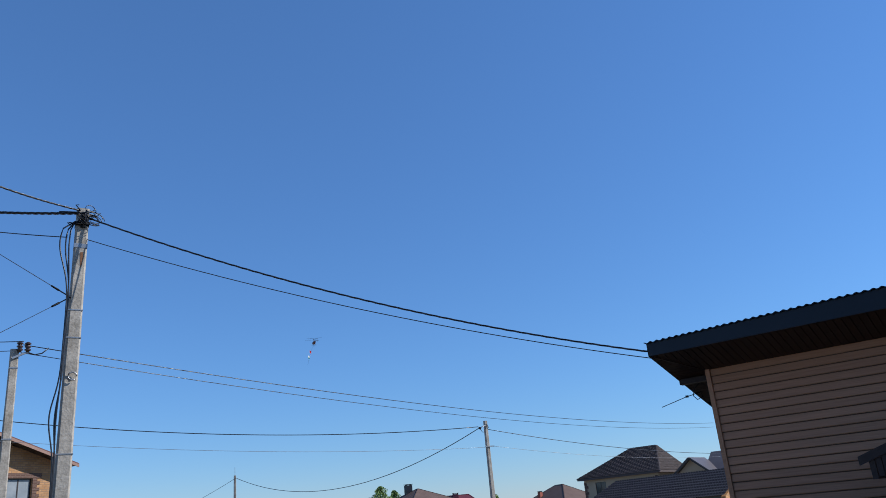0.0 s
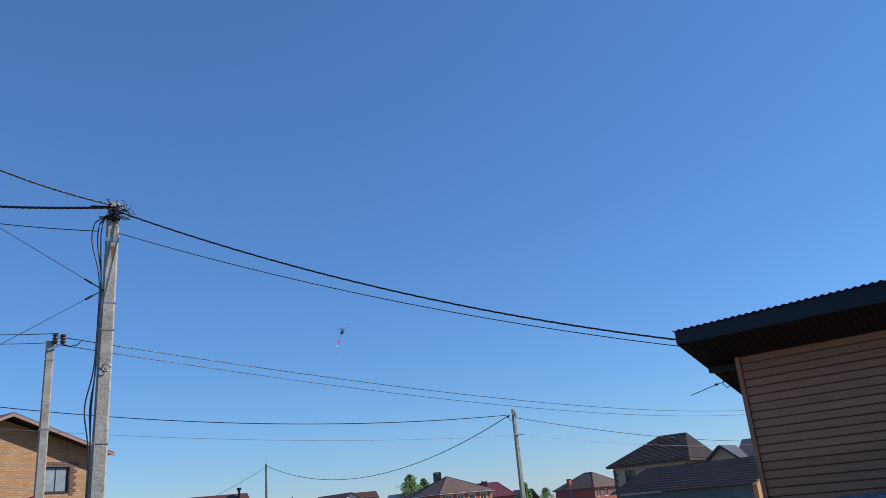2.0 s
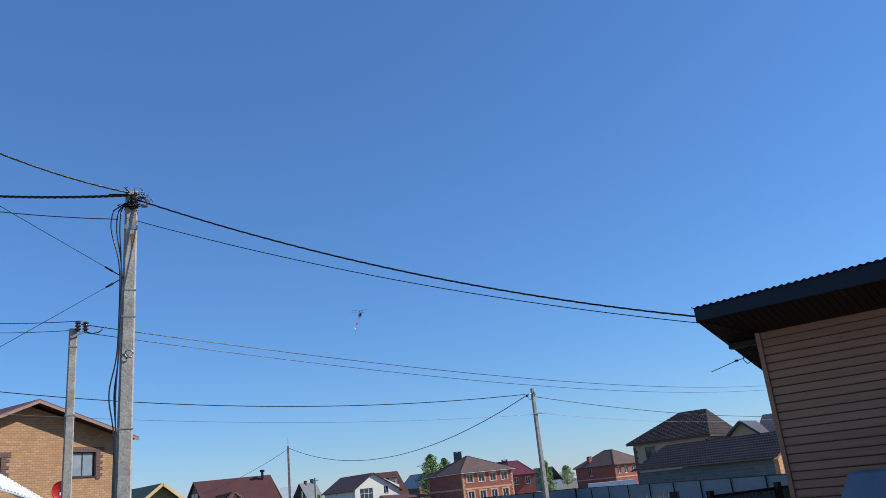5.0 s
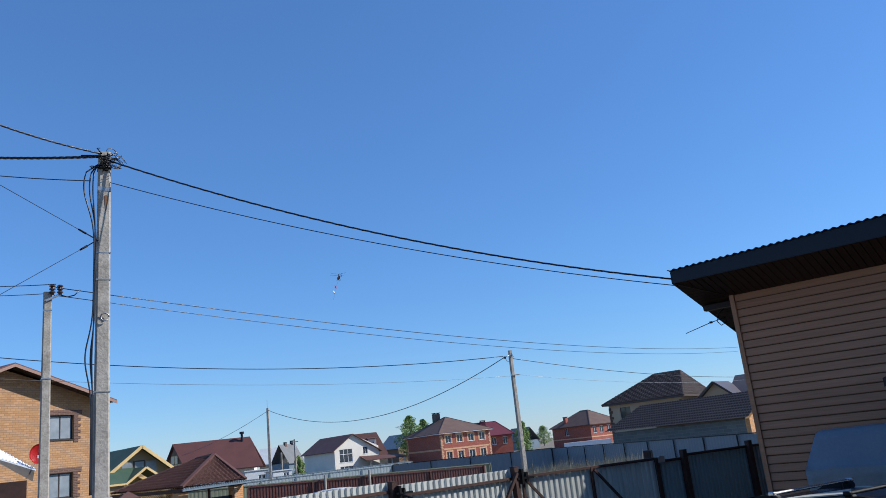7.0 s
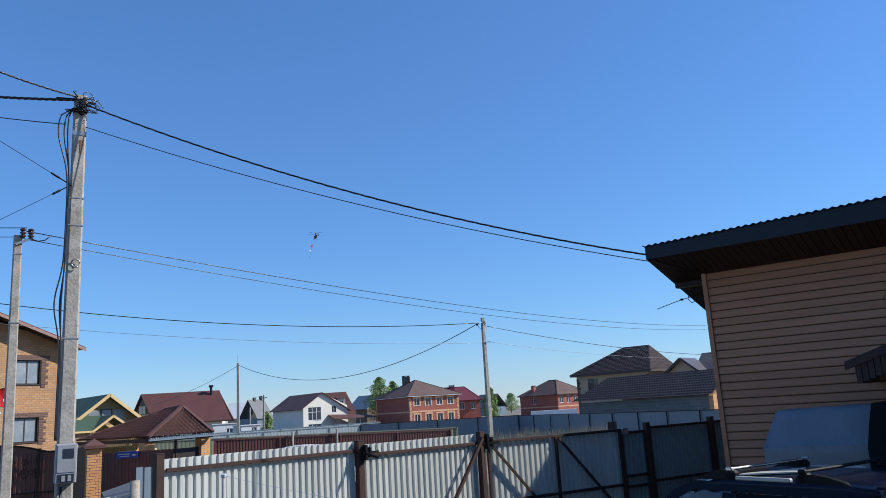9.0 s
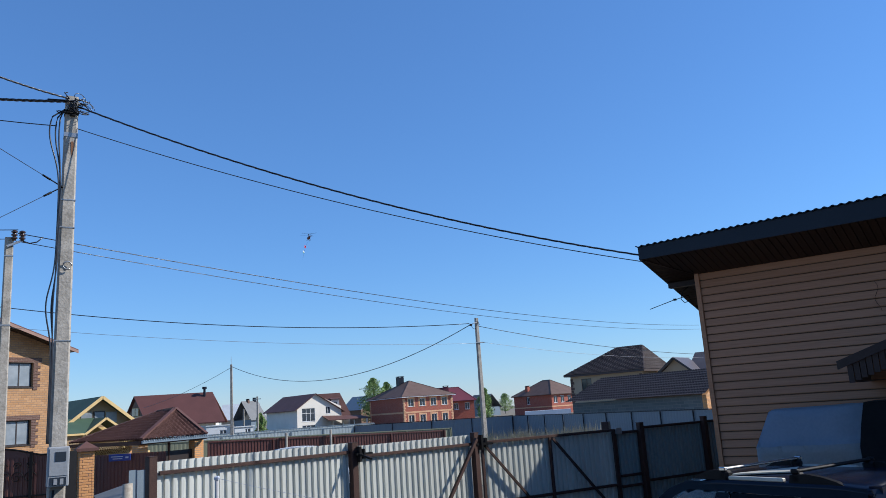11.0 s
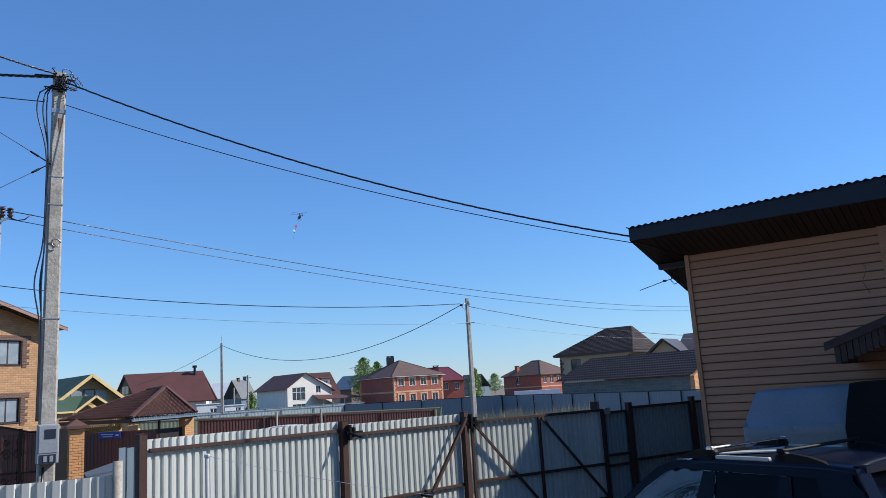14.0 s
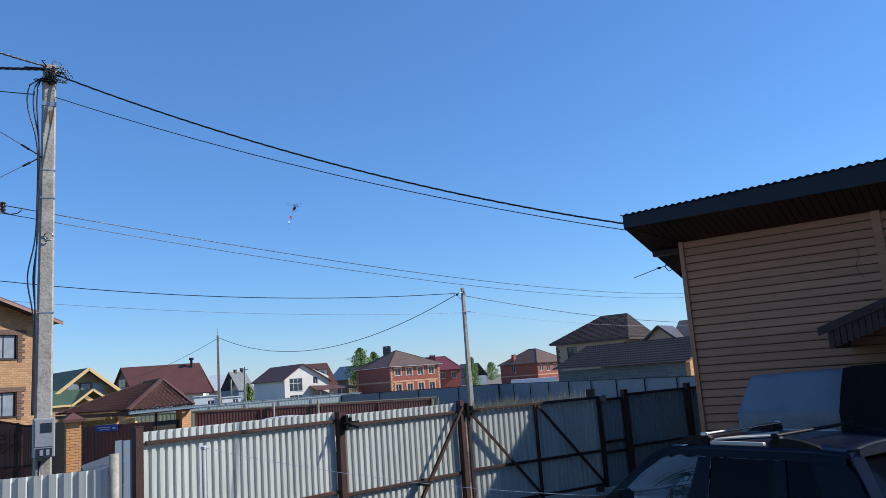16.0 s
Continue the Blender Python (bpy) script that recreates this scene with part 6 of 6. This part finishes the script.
for s in (1, -1):
    cabin_panel("windscreen_pillar", [(1.34, 0.99), (1.08, 1.18), (0.89, 1.335), (0.66, 1.50), (0.42, 1.585), (0.40, 1.50), (0.55, 1.445), (0.80, 1.29), (0.99, 1.135), (1.18, 0.99)], s, CARPAINT)
    cabin_panel("roof_edge", [(0.42, 1.585), (-1.46, 1.585), (-1.47, 1.485), (0.40, 1.50)], s, CARPAINT)
    cabin_panel("middle_pillar", [(0.20, 0.99), (-0.06, 0.99), (-0.09, 1.487), (0.06, 1.49)], s, CARPAINT, 0.03)
    cabin_panel("rear_pillar", [(-0.76, 0.99), (-0.94, 0.99), (-0.90, 1.487), (-0.78, 1.487)], s, CARPAINT, 0.03)
    cabin_panel("tail_pillar", [(-1.20, 0.99), (-1.74, 0.99), (-1.56, 1.40), (-1.47, 1.485), (-1.14, 1.486), (-1.24, 1.25)], s, CARPAINT)
    cabin_panel("side_window", [(1.20, 0.99), (0.20, 0.99), (0.06, 1.492), (0.40, 1.50), (0.56, 1.45), (0.81, 1.28)], s, CARGLASS, 0.006, 0.016, "clear front side window").visible_shadow = False
    cabin_panel("side_window", [(-0.06, 0.99), (-0.76, 0.99), (-0.78, 1.488), (-0.09, 1.488)], s, TINT, 0.006, 0.014, "tinted side window")
    cabin_panel("side_window", [(-0.94, 0.99), (-1.20, 0.99), (-1.24, 1.25), (-1.14, 1.487), (-0.90, 1.488)], s, TINT, 0.006, 0.014, "tinted quarter window")
    # roof rail: a rounded fairing before the front bar, a pale strip standing in for roof reflection, and a fairing
    # behind the rear bar
    for outline in (((0.40, 0.0), (0.30, 0.045), (0.18, 0.085), (0.06, 0.098), (0.0, 0.07), (-0.03, 0.0)), ((-0.72, 0.0), (-0.74, 0.07), (-0.90, 0.082), (-1.05, 0.06), (-1.18, 0.025), (-1.26, -0.01))):
        part("roof_rail", prism(bmesh.new(), outline, s * 0.60 - 0.030, s * 0.60 + 0.030, lambda x, z, y: (x, y, 1.60 + z)), BLACKPLASTIC, car, "black roof rail fairing")
    part("rail_strip", boxes((-0.66, -0.06, s * 0.60 - 0.022, s * 0.60 + 0.030, 1.602, 1.638), bevel=0.008), CREAM, car, "pale strip standing in for a roof reflection")
    mirror = part("wing_mirror", boxes((0.86, 0.98, s * 0.90 - 0.10, s * 0.90 + 0.10, 1.0, 1.14), bevel=0.03), BLACKPLASTIC, car)
    part("mirror_glass", boxes((0.852, 0.858, s * 0.90 - 0.08, s * 0.90 + 0.08, 1.02, 1.12)), PANE, mirror)
    for x in (1.38, -1.12):
        wh2 = part("wheel", tube(bmesh.new(), [(x, s * 0.70, 0.34), (x, s * 0.88, 0.34)], 0.34, 24), RUBBER, car, "black tyre", True)
        part("rim", tube(bmesh.new(), [(x, s * 0.87, 0.34), (x, s * 0.89, 0.34)], 0.20, 16), CHROME, wh2)
for x, mt in ((0.0, CHROME), (-0.79, BLACKPLASTIC)):
    b = part("roof_bar", boxes((x - 0.032, x + 0.032, -0.575, 0.60, 1.690, 1.717), bevel=0.01), mt, car, "roof bar")
    for s in (1, -1):
        part("bar_foot", boxes((x - 0.055, x + 0.055, s * 0.58 - 0.05, s * 0.58 + 0.05, 1.59, 1.692), bevel=0.025), BLACKPLASTIC, b, "black clamp foot")
        part("end_cap", boxes((x - 0.038, x + 0.038, s * 0.615 - 0.022, s * 0.615 + 0.022, 1.683, 1.723), bevel=0.01), mt, b)
bm = bmesh.new()
q = [(1.30, 0.74, 1.02), (1.30, -0.74, 1.02), (0.44, -0.60, ROOF - 0.07), (0.44, 0.60, ROOF - 0.07)]
bm.faces.new([bm.verts.new(p) for p in q])
bmesh.ops.solidify(bm, geom=bm.faces[:], thickness=0.006)
part("windscreen", bm, CARGLASS, car, "clear windscreen").visible_shadow = False
shade = part("sunshade", slab(bmesh.new(), [(1.20, 0.70, 1.06), (1.20, -0.70, 1.06), (0.40, -0.56, ROOF - 0.11), (0.40, 0.56, ROOF - 0.11)], 0.012), SHADECLOTH, car, "folded sunshade behind the windscreen, whitened for the sunlight on it")
for cy, cu in ((0.05, 0.12), (-0.38, 0.42)):
    for k in range(4):
        r0 = 0.07 + 0.055 * k
        pts = []
        for i in range(15):
            a = math.pi * i / 14
            y, u = cy + r0 * 1.2 * math.cos(a), min(0.97, cu + r0 * 1.6 * math.sin(a))
            pts.append((1.20 - 0.80 * u - 0.02, y, 1.06 + (ROOF - 1.17) * u - 0.022))
        part("wire_hoop", tube(bmesh.new(), pts, 0.007, 5), BLACKPLASTIC, shade, "dark curved edging", True)
part("sun_visor", boxes((0.30, 0.42, 0.12, 0.52, ROOF - 0.20, ROOF - 0.13), bevel=0.02), BLACKPLASTIC, car, "dark folded sun visor")
# tailgate: frame round a dark rear window
bm = bmesh.new()
for (ya, za, xa2), (yb, zb, xb2) in (((-0.60, 1.57, -1.50), (0.60, 1.57, -1.50)), ((0.60, 1.57, -1.50), (0.72, 1.0, -1.77)), ((-0.60, 1.57, -1.50), (-0.72, 1.0, -1.77)), ((-0.72, 1.0, -1.77), (0.72, 1.0, -1.77))):
    bar(bm, (xa2, ya, za), (xb2, yb, zb), 0.11, 0.06)
part("tailgate_frame", bm, CARPAINT, car, "dark blue tailgate frame")
bm = bmesh.new()
q = [(-1.49, 0.58, 1.56), (-1.49, -0.58, 1.56), (-1.77, -0.70, 1.0), (-1.77, 0.70, 1.0)]
bm.faces.new([bm.verts.new(p) for p in q])
bmesh.ops.solidify(bm, geom=bm.faces[:], thickness=0.006)
part("rear_window", bm, TINT, car, "dark tinted rear window")
part("dashboard", boxes((0.78, 1.26, -0.70, 0.70, 0.75, 1.03), bevel=0.04), DASH, car, "grey dashboard, made pale for the sunlight on it")
sw = part("steering_wheel", tube(bmesh.new(), [(0.62 - 0.07 * math.sin(a), 0.36 + 0.19 * math.cos(a), 1.08 + 0.18 * math.sin(a)) for a in [i * 0.3142 for i in range(21)]], 0.018, 8), BLACKPLASTIC, car, "black steering wheel", True)
part("spoke", boxes((0.60, 0.64, 0.20, 0.52, 1.05, 1.10)), BLACKPLASTIC, sw)
part("hub", boxes((0.585, 0.63, 0.29, 0.43, 1.02, 1.13), bevel=0.02), BLACKPLASTIC, sw)
for y in (0.36, -0.36):
    st = part("seat", boxes((-0.35, 0.15, y - 0.24, y + 0.24, 0.5, 0.66), (-0.45, -0.28, y - 0.23, y + 0.23, 0.6, 1.2), bevel=0.04), BLACKTARP, car)
    part("headrest", boxes((-0.46, -0.34, y - 0.13, y + 0.13, 1.23, 1.42), bevel=0.04), BLACKTARP, st)
part("rear_seat", boxes((-1.2, -1.05, -0.6, 0.6, 0.55, 1.15), bevel=0.04), BLACKTARP, car)

# a thin pale sheet standing in for the roof's reflection between the bars
board = solid("board", slab(bmesh.new(), [(-0.07, 0.57, 1.655), (-0.56, 0.30, 1.668), (-0.40, -0.02, 1.676), (-0.09, 0.52, 1.66)], 0.012), CREAM, "thin pale sheet standing in for a reflection on the car roof", "board", m=pose(3.10, 8.33, 0, 0, 0, 123))

# a pale car parked beyond the fence, its roof just showing
van = empty("parked_car", pose(*at(-10.6, 24.5), 0, 0, 8), "pale parked car beyond the yard fence", "car")
part("body", lofted([low_section(-2.1, 0.7, 0.75), low_section(-1.9, 0.82, 0.9), low_section(0.8, 0.85, 0.92), low_section(1.7, 0.8, 0.85), low_section(2.1, 0.65, 0.6)]), WHITESHEET, van, "", True)
part("cabin", lofted([(-1.5, [(0.72, 0.9), (0.70, 1.1), (0.02, 1.12)]), (-1.0, [(0.74, 0.9), (0.60, 1.52), (0.02, 1.58)]), (-0.2, [(0.75, 0.9), (0.62, 1.57), (0.02, 1.64)]), (0.3, [(0.75, 0.9), (0.60, 1.50), (0.02, 1.57)]), (0.95, [(0.72, 0.9), (0.68, 1.0), (0.02, 1.02)])]), TINT, van, "dark glazed cabin", True)
bm = bmesh.new()
g = []
for i in range(9):
    u = i / 8
    row = []
    for j in range(5):
        v = j / 2 - 1
        row.append(bm.verts.new((-1.05 + 1.4 * u, v * 0.62, 1.53 + 0.11 * math.sin(math.pi * (0.15 + 0.7 * u)) + 0.04 * (1 - v * v))))
    g.append(row)
for i in range(8):
    for j in range(4):
        bm.faces.new((g[i][j], g[i + 1][j], g[i + 1][j + 1], g[i][j + 1]))
bmesh.ops.solidify(bm, geom=bm.faces[:], thickness=0.03)
part("roof", bm, WHITESHEET, van, "pale roof", True)
for s in (1, -1):
    for x in (1.3, -1.3):
        part("wheel", tube(bmesh.new(), [(x, s * 0.66, 0.3), (x, s * 0.84, 0.3)], 0.3, 18), RUBBER, van, "", True)
